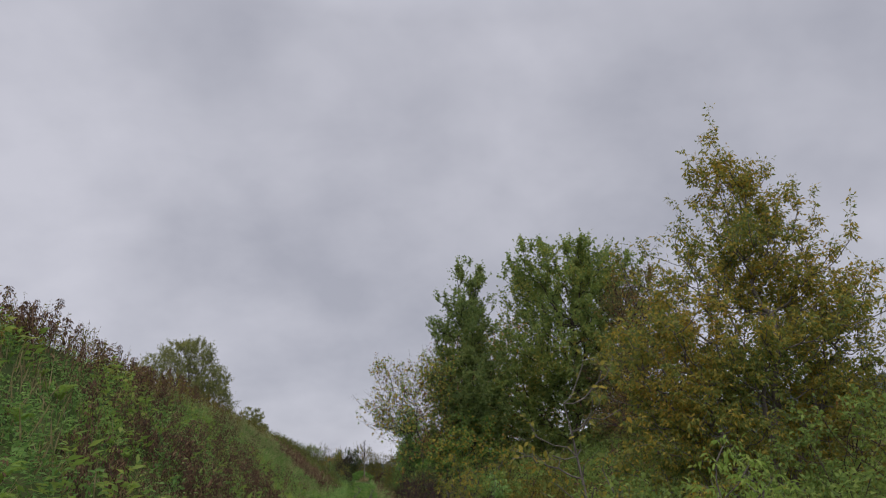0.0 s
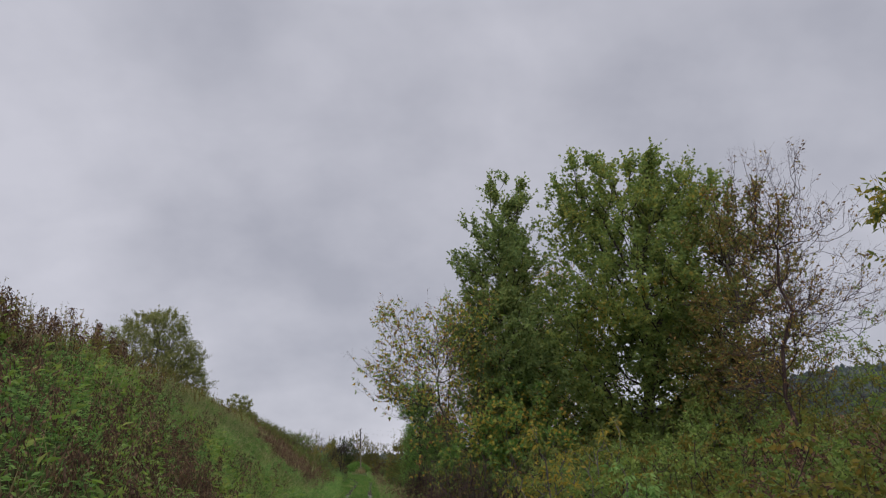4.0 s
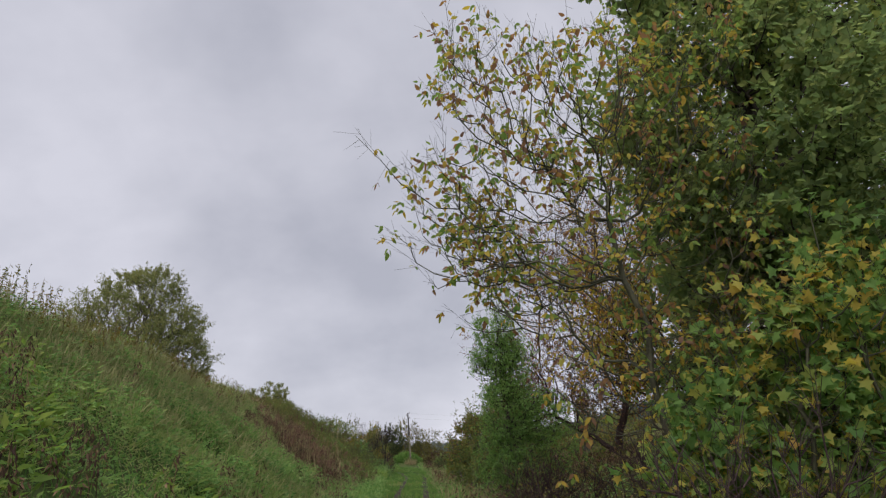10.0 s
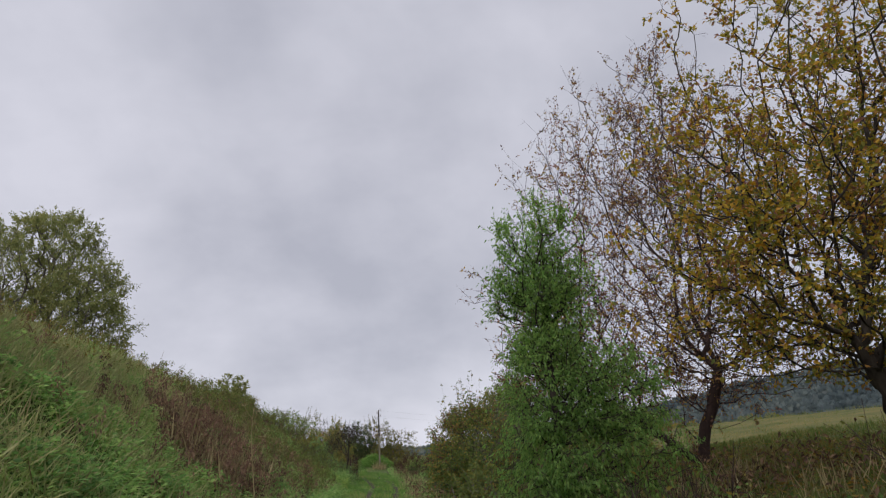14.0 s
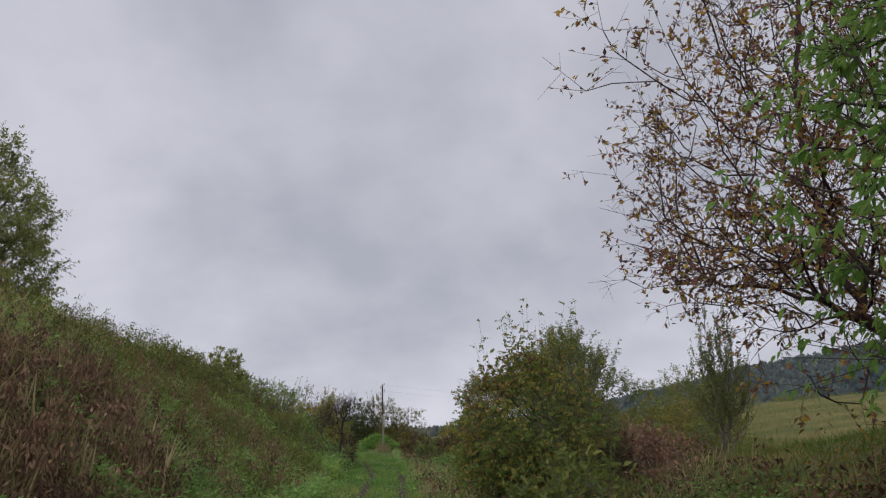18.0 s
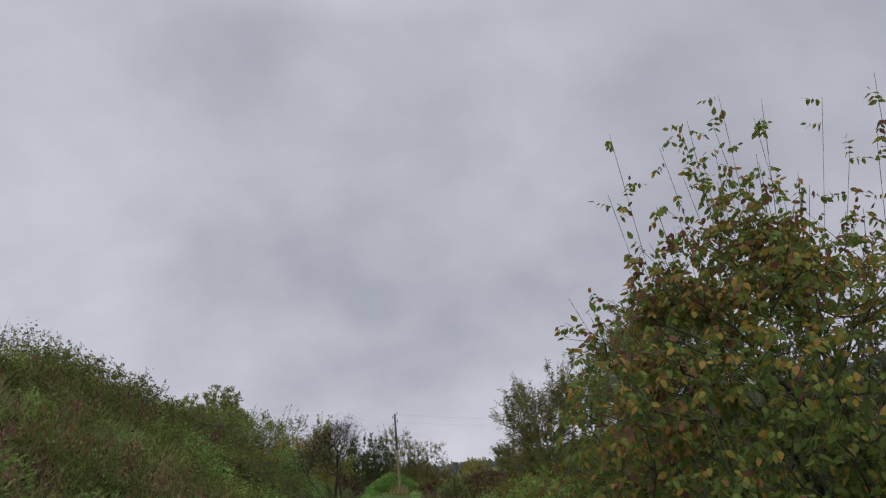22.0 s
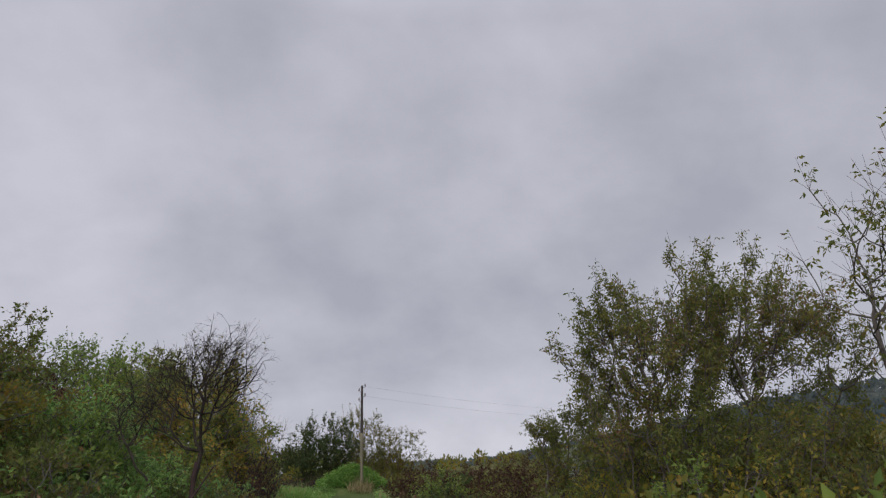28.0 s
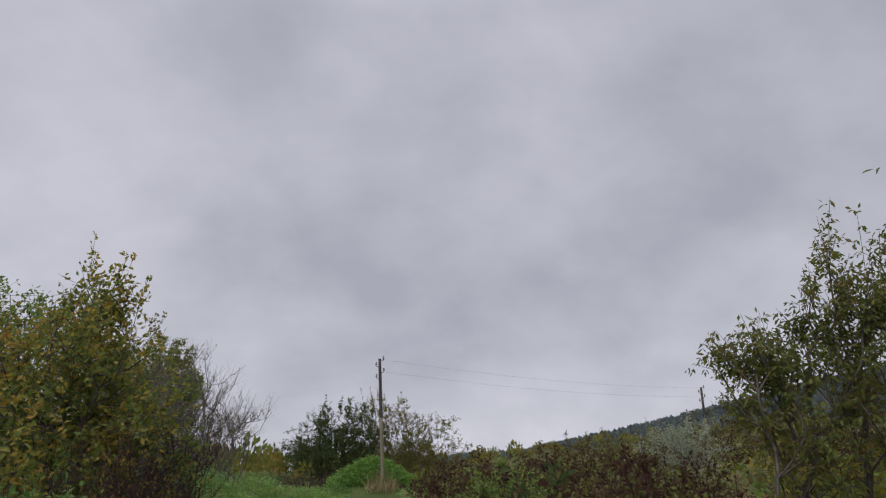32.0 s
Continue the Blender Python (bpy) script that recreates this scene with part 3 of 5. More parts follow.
def plant(name, at, ells, material, bark, clusters, twigs, per_twig, leaf, seed, label, category, stems=1, spread=0.3, trunk=0.55, thick=0.12, kind="leaf",
          twig=0.55, pairs=2, shell=2.4, gap=0.0, flat=0.4, droop=0.15, group="", lean=(0, 0), bare=0.0, reach=0.5, thin=0.0045, rise=0.25, shoots=0, shoot=1.0,
          oval=False, power=0.5, fork=0, lumps=1.0, twig_share=1.0, stray=0.7, toss=0.7, boughs=0):
    """A tree or shrub: ells are crown ellipsoids (x, y, z, rx, ry, rz) from its foot; leaf is (length, width); thick is the trunk's radius;
    shoots are long upright rods that stand out of the crown's top."""
    rng = np.random.RandomState(seed)
    x, y = at
    z = float(height(x, y)) - 0.06
    root = new(name)
    root.location = (x, y, z)
    tagged(root, label, category, group)
    cz = np.array([e[2] for e in ells])
    cen = np.mean([e[:3] for e in ells], 0)
    if boughs:
        # leafy sprays along rising boughs that end on the crown's surface
        ends = in_crown(ells, boughs, rng, 14, gap, seed, lumps)
        hd = np.hypot(ends[:, 0] - cen[0], ends[:, 1] - cen[1])
        low = np.stack([np.full(len(ends), cen[0]), np.full(len(ends), cen[1]), np.maximum(ends[:, 2] - 0.8 * hd - 0.4, 0.5)], 1)
        per = max(clusters // boughs, 2)
        u = np.tile(np.linspace(0.42, 1.0, per), len(ends))[:, None] ** 0.8
        T = np.repeat(low, per, 0) + np.repeat(ends - low, per, 0) * u
        T = T + rng.normal(size=T.shape) * np.array([0.24, 0.24, 0.12]) * (0.4 + 0.15 * np.repeat(hd, per))[:, None]
        T = np.concatenate([T, in_crown(ells, clusters // 2, rng, shell, gap * 0.5, seed, lumps)])
    else:
        T = in_crown(ells, clusters, rng, shell, gap, seed, lumps)
    T = T[(T[:, 2] > 0.15) & free_of_track(T + np.array([x, y, z]), 0.25)]
    lines = []
    for s in range(stems):
        a = rng.uniform(0, 6.28)
        foot = np.array([math.cos(a), math.sin(a), 0]) * (0.2 * spread * stems ** 0.5 if stems > 1 else 0)
        if stems > 1:
            e = ells[s % len(ells)]
            if stems > 4:
                foot = np.array([e[0] * 0.7 + math.cos(a) * e[3] * spread * 0.6, e[1] * 0.7 + math.sin(a) * e[4] * spread * 0.6, 0])
            head = np.array([e[0] + math.cos(a) * e[3] * spread, e[1] + math.sin(a) * e[4] * spread, e[2] * trunk * rng.uniform(0.8, 1.3)])
        else:
            head = np.array([cen[0] + lean[0], cen[1] + lean[1], cz.max() * trunk])
        k = 8
        line = []
        for i in range(k):
            u = i / (k - 1)
            if i == 0 and stems > 1:
                line.append(np.array([0, 0, -0.03]))
            line.append(foot + (head - foot) * np.array([u ** 1.25, u ** 1.25, u]) + rng.normal(size=3) * 0.018 * head[2] * (i > 0))
        lines.append(line)
    A, par, w, tips = grow(lines, T, rng, reach)
    top_w = max(w.max(), 1.0)
    r = thick * (w / top_w) ** power + 0.004
    r = np.where(A[:, 2] < 0.12, r * 1.3, r)
    wood_parts = [limbs(A, par, w, r, 6 if thick > 0.07 else 4)]
    # twigs, and upright shoots from the upper tips
    tp = np.repeat(A[tips], twigs, 0)
    away = unit(tp - cen * np.array([1, 1, 0.8]))
    td = unit(away * 0.8 + rng.normal(size=tp.shape) * stray + np.array([0, 0, rise]))
    tl = twig * rng.uniform(0.5, 1.25, len(tp))[:, None]
    drawn = rng.uniform(size=len(tp)) <= twig_share
    if shoots:
        high = A[tips][np.argsort(-(A[tips][:, 2] + 0.25 * np.linalg.norm(A[tips][:, :2] - cen[:2], axis=1) + rng.uniform(0, 0.8, len(tips))))[:shoots]]
        sd = unit(unit(high - cen) * 0.35 + rng.normal(size=high.shape) * 0.16 + np.array([0, 0, 1.0]))
        sl = shoot * (0.45 + 1.05 * rng.uniform(0, 1, len(high)) ** 2)
        for part_no in range(3):
            tp = np.concatenate([tp, high + sd * (sl * part_no / 3)[:, None]])
            td = np.concatenate([td, sd])
            tl = np.concatenate([tl, (sl / 3)[:, None]])
            drawn = np.concatenate([drawn, np.ones(len(high), bool)])
    te = tp + td * tl
    clear = free_of_track(te + np.array([x, y, z]))
    tp, td, tl, te, shown = tp[clear], td[clear], tl[clear], te[clear], drawn[clear]
    m = int(shown.sum())
    wood_parts.append(tubes(tp[shown], te[shown], np.full(m, thin), np.full(m, thin * 0.55), 3))
    if fork:
        fp = np.repeat(tp, fork, 0) + np.repeat(te - tp, fork, 0) * rng.uniform(0.25, 0.9, len(tp) * fork)[:, None]
        fd = unit(np.repeat(td, fork, 0) * 0.8 + rng.normal(size=fp.shape) * 0.65)
        fe = fp + fd * np.repeat(tl, fork, 0) * rng.uniform(0.3, 0.65, (len(fp), 1))
        wood_parts.append(tubes(fp, fe, np.full(len(fp), thin * 0.75), np.full(len(fp), thin * 0.4), 3))
        tp, te, td = np.concatenate([tp, fp]), np.concatenate([te, fe]), np.concatenate([td, fd])
    link_mesh("trunk", *join(wood_parts), bark, root, smooth=True)
    # leaves
    live = rng.uniform(size=len(tp)) >= bare
    tp, te, td = tp[live], te[live], td[live]
    n = len(tp) * per_twig
    if n:
        B = np.repeat(tp, per_twig, 0) + np.repeat(te - tp, per_twig, 0) * rng.uniform(0.1, 1.05, n)[:, None] + rng.normal(size=(n, 3)) * leaf[0] * 0.2
        ax = np.repeat(td, per_twig, 0) * 0.6 + rng.normal(size=(n, 3)) * toss + np.array([0, 0, -droop])
        if kind == "pinnate":
            B, ax = pinnate(B, ax, rng, pairs, leaf[0])
        clear = free_of_track(B + np.array([x, y, z]))
        B, ax = B[clear], ax[clear]
        s = rng.uniform(0.65, 1.2, len(B))
        if kind == "lobed":
            link_mesh("crown", *lobed(B, ax, leaf[0] * s, rng), material, root)
            return root
        link_mesh("crown", *leaves(B, ax, leaf[0] * s, leaf[1] * s, rng, flat, oval=oval), material, root)
    return root


# ---- tall trees along the right side of the track ----
plant("box_elder", (10.3, 17.4), [(0, 0, 4.8, 3.6, 3.1, 3.2), (0.3, 0, 7.6, 1.5, 1.4, 3.0), (-2.0, -0.3, 3.2, 1.9, 1.9, 2.3), (1.9, 0, 5.4, 1.7, 1.8, 2.2), (0.2, 0, 2.4, 3.0, 2.6, 1.8)], ELDER_GOLD, BARK_GREY, 980, 5, 5, (0.13, 0.058), 11,
      "tall box elder with yellow and green autumn leaves", "tree", stems=4, spread=0.35, trunk=0.7, kind="pinnate", pairs=1, gap=0.12, rise=0.7, shoots=60, shoot=1.1, thick=0.11, stray=0.5)
plant("maple_tree", (6.2, 40.2), [(-0.3, 0, 11.9, 1.7, 1.7, 2.3), (-0.7, 0, 9.8, 2.2, 2.0, 1.9), (-0.3, 0, 7.4, 2.6, 2.4, 2.6), (-0.2, 0, 4.6, 2.6, 2.4, 2.8)], MAPLE_DARK, BARK_DARK, 520, 5, 12, (0.15, 0.11), 21,
      "dark green maple with tiered leafy boughs", "tree", trunk=0.95, flat=0.55, thick=0.2, rise=0.5, twig=0.7, shoots=14, shoot=0.8, twig_share=0.5, stray=0.5, gap=0.06, boughs=85)
plant("maple_tree", (13.0, 43), [(0, 0, 9.9, 5.0, 4.4, 5.8), (-1.6, 0, 13.0, 2.4, 3, 2.6), (2.4, 0, 13.2, 2.8, 3, 2.9), (-3, -1, 5.4, 4.4, 3.4, 4.2), (3.0, 0.6, 7, 3.2, 3.0, 4.4), (1.5, -1.5, 3.6, 4.0, 2.5, 2.6)], MAPLE, BARK_DARK, 1250, 5, 12, (0.17, 0.13), 22,
      "broad green maple turning yellow at the edges", "tree", trunk=0.8, flat=0.5, thick=0.3, twig=0.85, shoots=24, shoot=0.9, twig_share=0.4, rise=0.4, stray=0.55, gap=0.0, boughs=170)
plant("maple_tree", (16.2, 39.6), [(0, 0, 7.2, 2.7, 2.4, 3.8), (0.2, 0, 10.6, 2.0, 1.9, 2.0), (-1.2, -0.8, 4.6, 2.6, 2.0, 2.6)], RUSSET, BARK_DARK, 430, 5, 9, (0.15, 0.11), 24,
      "olive and russet maple thinning at the tips", "tree", trunk=0.85, flat=0.5, thick=0.16, twig=0.9, shoots=24, shoot=0.9, twig_share=0.5, rise=0.6, stray=0.45, gap=0.1)
for i, (bx, by, bh, br) in enumerate([(4.8, 37.3, 4.4, 1.2), (3.2, 37.2, 2.4, 0.7), (6.4, 38.4, 4.6, 1.4)]):
    plant("maple_sapling", (bx, by), [(0, 0, bh * 0.58, br, br, bh * 0.44)], YOUNG_MAPLE, BARK_MOSS, int(110 * br), 4, 5, (0.14, 0.11), 610 + i, "young broad-leaved maple below the walnut tree", "sapling", stems=4, spread=0.5, trunk=0.8, thick=0.03,
          twig=0.5, rise=0.3, droop=0.5, kind="lobed", group="maple saplings")
plant("walnut_tree", (3.5, 38.7), [(-1.5, 0, 6.0, 2.0, 2.0, 2.1), (-0.1, 0.3, 3.6, 2.2, 1.9, 2.4), (0.6, 0.3, 6.6, 1.6, 1.6, 1.7), (-2.4, 0.7, 4.7, 1.3, 1.2, 0.8), (-1.3, 2.4, 4.7, 1.5, 1.0, 0.7), (-2.5, 2.3, 3.85, 0.8, 0.4, 0.25)], WALNUT, BARK_MOSS, 640, 3, 1, (0.12, 0.06), 31,
      "small walnut tree with sparse yellow leaves leaning over the track", "tree", stems=3, spread=0.35, trunk=0.7, kind="pinnate", pairs=1, gap=0.08, bare=0.58, twig=0.55, oval=True, thick=0.042, shoots=44, shoot=0.8, fork=2, thin=0.0035, rise=0.7, stray=0.5, toss=0.5, power=0.45)
plant("ash_tree", (12.9, 31.6), [(0, 0, 8.6, 1.8, 1.8, 2.6), (1.4, 0, 6.6, 1.9, 2, 2.8), (-0.8, 0, 4.6, 1.8, 2, 2.4)], WALNUT_RED, BARK_RED, 420, 3, 3, (0.12, 0.055), 33,
      "half-bare ash with a few reddish brown leaves", "tree", trunk=0.9, gap=0.1, bare=0.76, twig=0.8, rise=0.7, thick=0.06, fork=2, stray=0.5)
plant("elm_tree", (3.5, 54.4), [(-0.25, 0, 5.6, 0.9, 0.9, 1.5), (-0.85, 0.1, 5.0, 0.45, 0.5, 0.5), (0.8, 0, 2.5, 1.4, 1.0, 1.9), (0.0, 0, 3.8, 0.95, 0.95, 2.0), (-0.2, -0.2, 1.7, 1.0, 0.9, 1.4), (0.2, 1.3, 4.2, 0.9, 0.9, 2.3)], ELM, BARK_DARK, 850, 6, 9, (0.088, 0.029), 41,
      "slender bright green elm, leafy down to the grass", "tree", trunk=0.85, thick=0.1, twig=0.5, shoots=14, shoot=0.45, lumps=0.8, droop=0.75, oval=True, twig_share=0.6, toss=0.4, flat=0.55, stray=0.5, rise=0.1)
plant("fruit_tree", (11.0, 54.6), [(0.5, 0, 7.6, 4.6, 4.2, 4.8), (-2.6, -0.5, 4.9, 3.0, 2.6, 3.0), (0.6, 0, 4.0, 5.0, 4.4, 2.3), (-1.5, 0.5, 2.4, 2.6, 2.4, 1.1)], APPLE, BARK_DARK, 1250, 3, 5, (0.135, 0.075), 51,
      "old fruit tree with thin yellow and purple-brown foliage", "tree", trunk=0.3, thick=0.2, gap=0.05, bare=0.3, group="fruit trees", twig=0.6, fork=2)
plant("fruit_tree", (9.2, 60.7), [(0.3, 0, 6.8, 4.8, 4.2, 5.2), (-3.4, -0.3, 3.8, 3.1, 2.8, 2.7), (-1, 0, 10.0, 3, 3, 3.2), (-2.4, 0, 8.0, 2.3, 2.3, 2.4), (0, 0, 3.6, 4.6, 4, 2.3), (-4.2, 2.2, 5.2, 0.85, 1.0, 1.4), (-4.0, 2.4, 3.3, 1.0, 1.2, 1.0), (-3.6, 0.4, 2.8, 1.4, 1.5, 1.1), (-1.8, -0.6, 2.6, 2.2, 2.0, 0.5)], ORCHARD, BARK_RED, 1700, 3, 5, (0.105, 0.048), 52,
      "old fruit tree with purplish twigs and sparse leaves", "tree", stems=2, spread=0.25, trunk=0.4, thick=0.16, gap=0.05, bare=0.52, group="fruit trees", twig=0.65, fork=2, power=0.58)
plant("walnut_tree", (3.7, 69.0), [(-0.1, 0, 1.7, 1.7, 1.6, 1.6), (0.2, 0, 2.7, 1.1, 1.0, 1.1), (0.1, 0, 3.5, 0.3, 0.3, 0.5)], BUSH_WALNUT, BARK_MOSS, 560, 4, 2, (0.074, 0.040), 61,
      "young walnut bush with drooping yellow and brown leaves", "tree", stems=7, spread=0.5, kind="pinnate", gap=0.12, bare=0.12, oval=True, thick=0.04, shoots=48, shoot=1.3, twig=0.4, pairs=3, thin=0.0035)
plant("pale_shrub", (5.3, 70.8), [(0, 0, 2.0, 1.15, 1.1, 1.8), (0.7, 0, 1.2, 0.9, 0.9, 1.1)], ELDER_PALE, BARK_GREY, 300, 4, 7, (0.09, 0.035), 62, "pale green shrub beside the walnut bush", "shrub", stems=6, spread=0.6, thick=0.03, rise=1.0, shoots=14, shoot=0.7)
plant("bare_sapling", (6.6, 48.2), [(0, 0, 1.5, 0.5, 0.5, 0.7)], SHRUB, BARK_GREY, 22, 4, 1, (0.06, 0.03), 64, "small grey leafless sapling in the undergrowth", "sapling", stems=3, spread=0.6, trunk=0.9, thick=0.016, bare=0.95, rise=0.9)
plant("poplar_sapling", (11.3, 74.2), [(0, 0, 2.7, 0.75, 0.75, 1.9), (0, 0, 1.6, 0.8, 0.8, 1.3)], ELDER_GREEN, BARK_GREY, 230, 4, 8, (0.085, 0.04), 63,
      "narrow dark green poplar sapling with upright shoots", "tree", stems=5, spread=0.35, trunk=0.9, thick=0.04, rise=2.4, twig=0.65, stray=0.25, shoots=16, shoot=0.7, toss=0.45)
plant("box_elder", (8.0, 81.4), [(0, 0, 3.2, 2.9, 2.4, 2.6), (-0.1, 0, 4.6, 1.8, 1.8, 1.6)], ELDER_GREEN, BARK_GREY, 700, 5, 5, (0.10, 0.042), 71,
      "green box elder with upright leafy shoots", "tree", stems=6, spread=0.4, trunk=0.7, kind="pinnate", pairs=1, gap=0.03, thick=0.07, rise=0.9, shoots=60, shoot=0.95, stray=0.45, twig=0.65)
plant("box_elder", (9.0, 88.6), [(0, 0, 4.6, 1.1, 1.1, 2.0)], ELDER_MIX, BARK_GREY, 110, 4, 2, (0.11, 0.05), 74,
      "thin young box elder with tufts of leaves", "tree", stems=3, spread=0.5, trunk=0.9, kind="pinnate", pairs=1, thick=0.04, bare=0.3, shoots=14, shoot=0.9)
plant("box_elder", (7.2, 91.9), [(-1.4, 0, 3.2, 1.4, 1.5, 1.5), (-2.3, 0, 3.4, 0.8, 0.9, 0.9), (-1.6, 0, 4.4, 0.7, 0.8, 0.8), (1.4, 0.3, 3.8, 2.0, 1.8, 2.0), (0, 0, 4.3, 1.3, 1.3, 1.4), (0.3, 0, 2.0, 2.4, 1.8, 1.5)], ELDER_MIX, BARK_GREY, 900, 4, 6, (0.085, 0.034), 72,
      "many-stemmed box elder with thin green and purplish foliage", "tree", stems=16, spread=0.6, trunk=0.85, kind="pinnate", pairs=1, gap=0.08, bare=0.15, thick=0.035, rise=1.1, shoots=60, shoot=0.9, stray=0.4)
plant("box_elder", (6.0, 96.7), [(-0.35, 0, 2.1, 0.5, 0.6, 1.0), (0.5, 0, 2.6, 0.55, 0.7, 1.4), (-0.75, 0, 2.6, 0.3, 0.4, 0.4)], ELDER_MIX, BARK_GREY, 190, 4, 4, (0.085, 0.034), 73,
      "small green box elder shrub beside the track", "tree", stems=5, spread=0.5, kind="pinnate", pairs=1, thick=0.035, shoots=20, shoot=0.7, twig=0.38, rise=0.7, stray=0.45)
for i, (bx, by, bh, br, kind) in enumerate([(5.6, 89.5, 1.7, 1.1, BRAMBLE), (7.0, 89.8, 2.2, 1.3, ELDER_GOLD), (6.2, 93.0, 2.3, 1.2, ELDER_GOLD), (8.6, 90.5, 2.4, 1.4, RUSSET), (7.6, 94.0, 2.5, 1.4, ELDER_GOLD), (5.0, 93.2, 1.4, 1.0, TALL_WEED), (6.6, 98.0, 1.8, 1.2, ELDER_GOLD), (10.0, 94.5, 2.4, 1.6, ELDER_GREEN), (3.7, 90.4, 0.9, 0.7, HERB), (4.7, 88.2, 0.9, 0.8, HERB), (3.4, 103.6, 1.5, 0.8, BRAMBLE), (8.2, 97.0, 2.2, 1.2, ELDER_GOLD)]):
    plant("undergrowth_shrub", (bx, by), [(0, 0, bh * 0.5, br, br, bh * 0.5)], kind, BARK_GREY, int(40 * br * br) + 50, 4, 6, (0.10, 0.045), 340 + i, "mixed green and brown undergrowth below the box elders", "shrub", stems=8, spread=0.7, trunk=0.85, thick=0.02, twig=0.4, rise=0.7,
          group="undergrowth below the box elders", twig_share=0.5)
plant("silver_willow", (11.7, 115), [(0, 0, 1.1, 1.35, 1.3, 1.1)], SILVER, BARK_GREY, 170, 5, 8, (0.10, 0.025), 75, "rounded silvery grey willow bush", "shrub", stems=5, thick=0.04, rise=0.8, shoots=20, shoot=0.5)

# ---- trees of the left side ----
plant("willow_tree", (-22.5, 86), [(0.2, 0, 7.4, 5.4, 5.2, 5.0), (1.4, 0, 10.2, 2.6, 2.6, 2.4), (3.6, -1, 4.6, 3.3, 3.6, 4.2), (-3, 0, 5, 4.4, 4, 4.2), (4.6, -0.5, 2.4, 2.6, 2.4, 2.6)], WILLOW, BARK_GREY, 1600, 5, 13, (0.19, 0.07), 81,
      "round grey-green willow standing behind the bank", "tree", stems=3, trunk=0.5, twig=0.75, shell=4.5, thick=0.26, rise=0.25, thin=0.004, droop=0.3, lumps=0.35, twig_share=0.2, stray=0.6, shoots=30, shoot=0.5)
plant("willow_tree", (-27.5, 174), [(0, 0, 10.6, 4.3, 4.3, 5.2), (-4.5, 0, 9.6, 4.3, 4.3, 4.8)], WILLOW, BARK_DARK, 500, 5, 10, (0.4, 0.22), 82,
      "round distant willow behind the bank", "tree", trunk=0.6, twig=0.8, shell=4, thick=0.3, thin=0.01, lumps=0.5, rise=0.0, twig_share=0.2)
plant("bare_fruit_tree", (-2.05, 92.3), [(-0.15, 0, 3.35, 1.15, 1.0, 0.6), (0.2, 0, 3.8, 0.75, 0.65, 0.45), (-1.0, 0, 2.7, 0.8, 0.8, 0.5)], SHRUB, BARK_DARK, 420, 3, 1, (0.05, 0.03), 83,
      "small leafless fruit tree with tangled dark twigs", "tree", stems=3, spread=0.3, trunk=0.5, bare=0.9, thick=0.045, twig=0.3, thin=0.003, rise=0.0, fork=3)
stump = new("dead_stump")
stump.location = (-1.95, 91.2, float(height(-1.95, 91.2)) - 0.05)
tagged(stump, "broken reddish dead trunk in the shrubs", "tree stump")
ks = np.linspace(0, 1, 9)
link_mesh("trunk", *rod(np.stack([0.06 * np.sin(ks * 5) + 0.16 * ks, 0.05 * ks, ks * 1.9], 1), 0.055 - 0.022 * ks + 0.009 * np.sin(ks * 17), 9), BARK_RED, stump, smooth=True)
link_mesh("broken_limb", *rod(np.stack([0.05 + 0.35 * ks, 0.05 * ks, 1.25 + 0.6 * ks], 1), 0.024 - 0.014 * ks, 6), BARK_RED, stump, smooth=True)
plant("young_tree", (-3.7, 100.4), [(0.2, 0, 1.7, 1.4, 1.5, 1.5), (0.1, 0, 3.1, 0.7, 0.8, 1.0), (-1.2, 0, 2.2, 1.0, 1, 1.2)], YOUNG_LEAF, BARK_GREY, 480, 5, 7, (0.10, 0.055), 84,
      "bushy young tree with green and yellow leaves", "tree", stems=5, spread=0.5, thick=0.06, shoots=26, shoot=0.6, twig=0.4)
plant("overgrown_shrub", (-4.7, 93.6), [(0, 0, 0.8, 1.2, 1.2, 0.8)], HERB, BARK_GREY, 160, 4, 6, (0.10, 0.05), 87, "green shrub beside the bare fruit tree", "shrub", stems=5, spread=0.5, thick=0.04, shoots=12, shoot=0.6)
for i, (bx, by, bh, br, kind) in enumerate([(-3.4, 97.6, 2.0, 0.8, YOUNG_LEAF), (-2.4, 95.2, 1.3, 0.5, HERB), (-4.0, 90.2, 1.3, 1.1, TALL_WEED), (-2.7, 88.6, 0.8, 0.7, HERB), (-5.2, 88.2, 1.2, 1.2, TALL_WEED), (-5.8, 91.4, 1.2, 1.2, SHRUB), (-4.6, 92.8, 1.4, 1.2, BRAMBLE), (-3.3, 91.3, 1.1, 0.9, HERB), (-6.2, 96.5, 1.2, 1.4, SHRUB), (-6.8, 94.2, 1.4, 1.3, TALL_WEED), (-2.5, 94.4, 1.5, 0.8, TALL_WEED), (-2.3, 97.2, 1.3, 0.8, HERB), (-3.9, 96.0, 1.1, 1.1, HERB), (-2.0, 90.4, 1.0, 0.6, HERB)]):
    plant("undergrowth_shrub", (bx, by), [(0, 0, bh * 0.5, br, br, bh * 0.5)], kind, BARK_GREY, int(60 * br * br) + 50, 4, 6, (0.10, 0.05), 320 + i, "rank green and brown undergrowth around the bare fruit tree", "shrub", stems=7, spread=0.7, trunk=0.8, thick=0.02, twig=0.35, rise=0.6,
          group="undergrowth below the bare fruit tree")
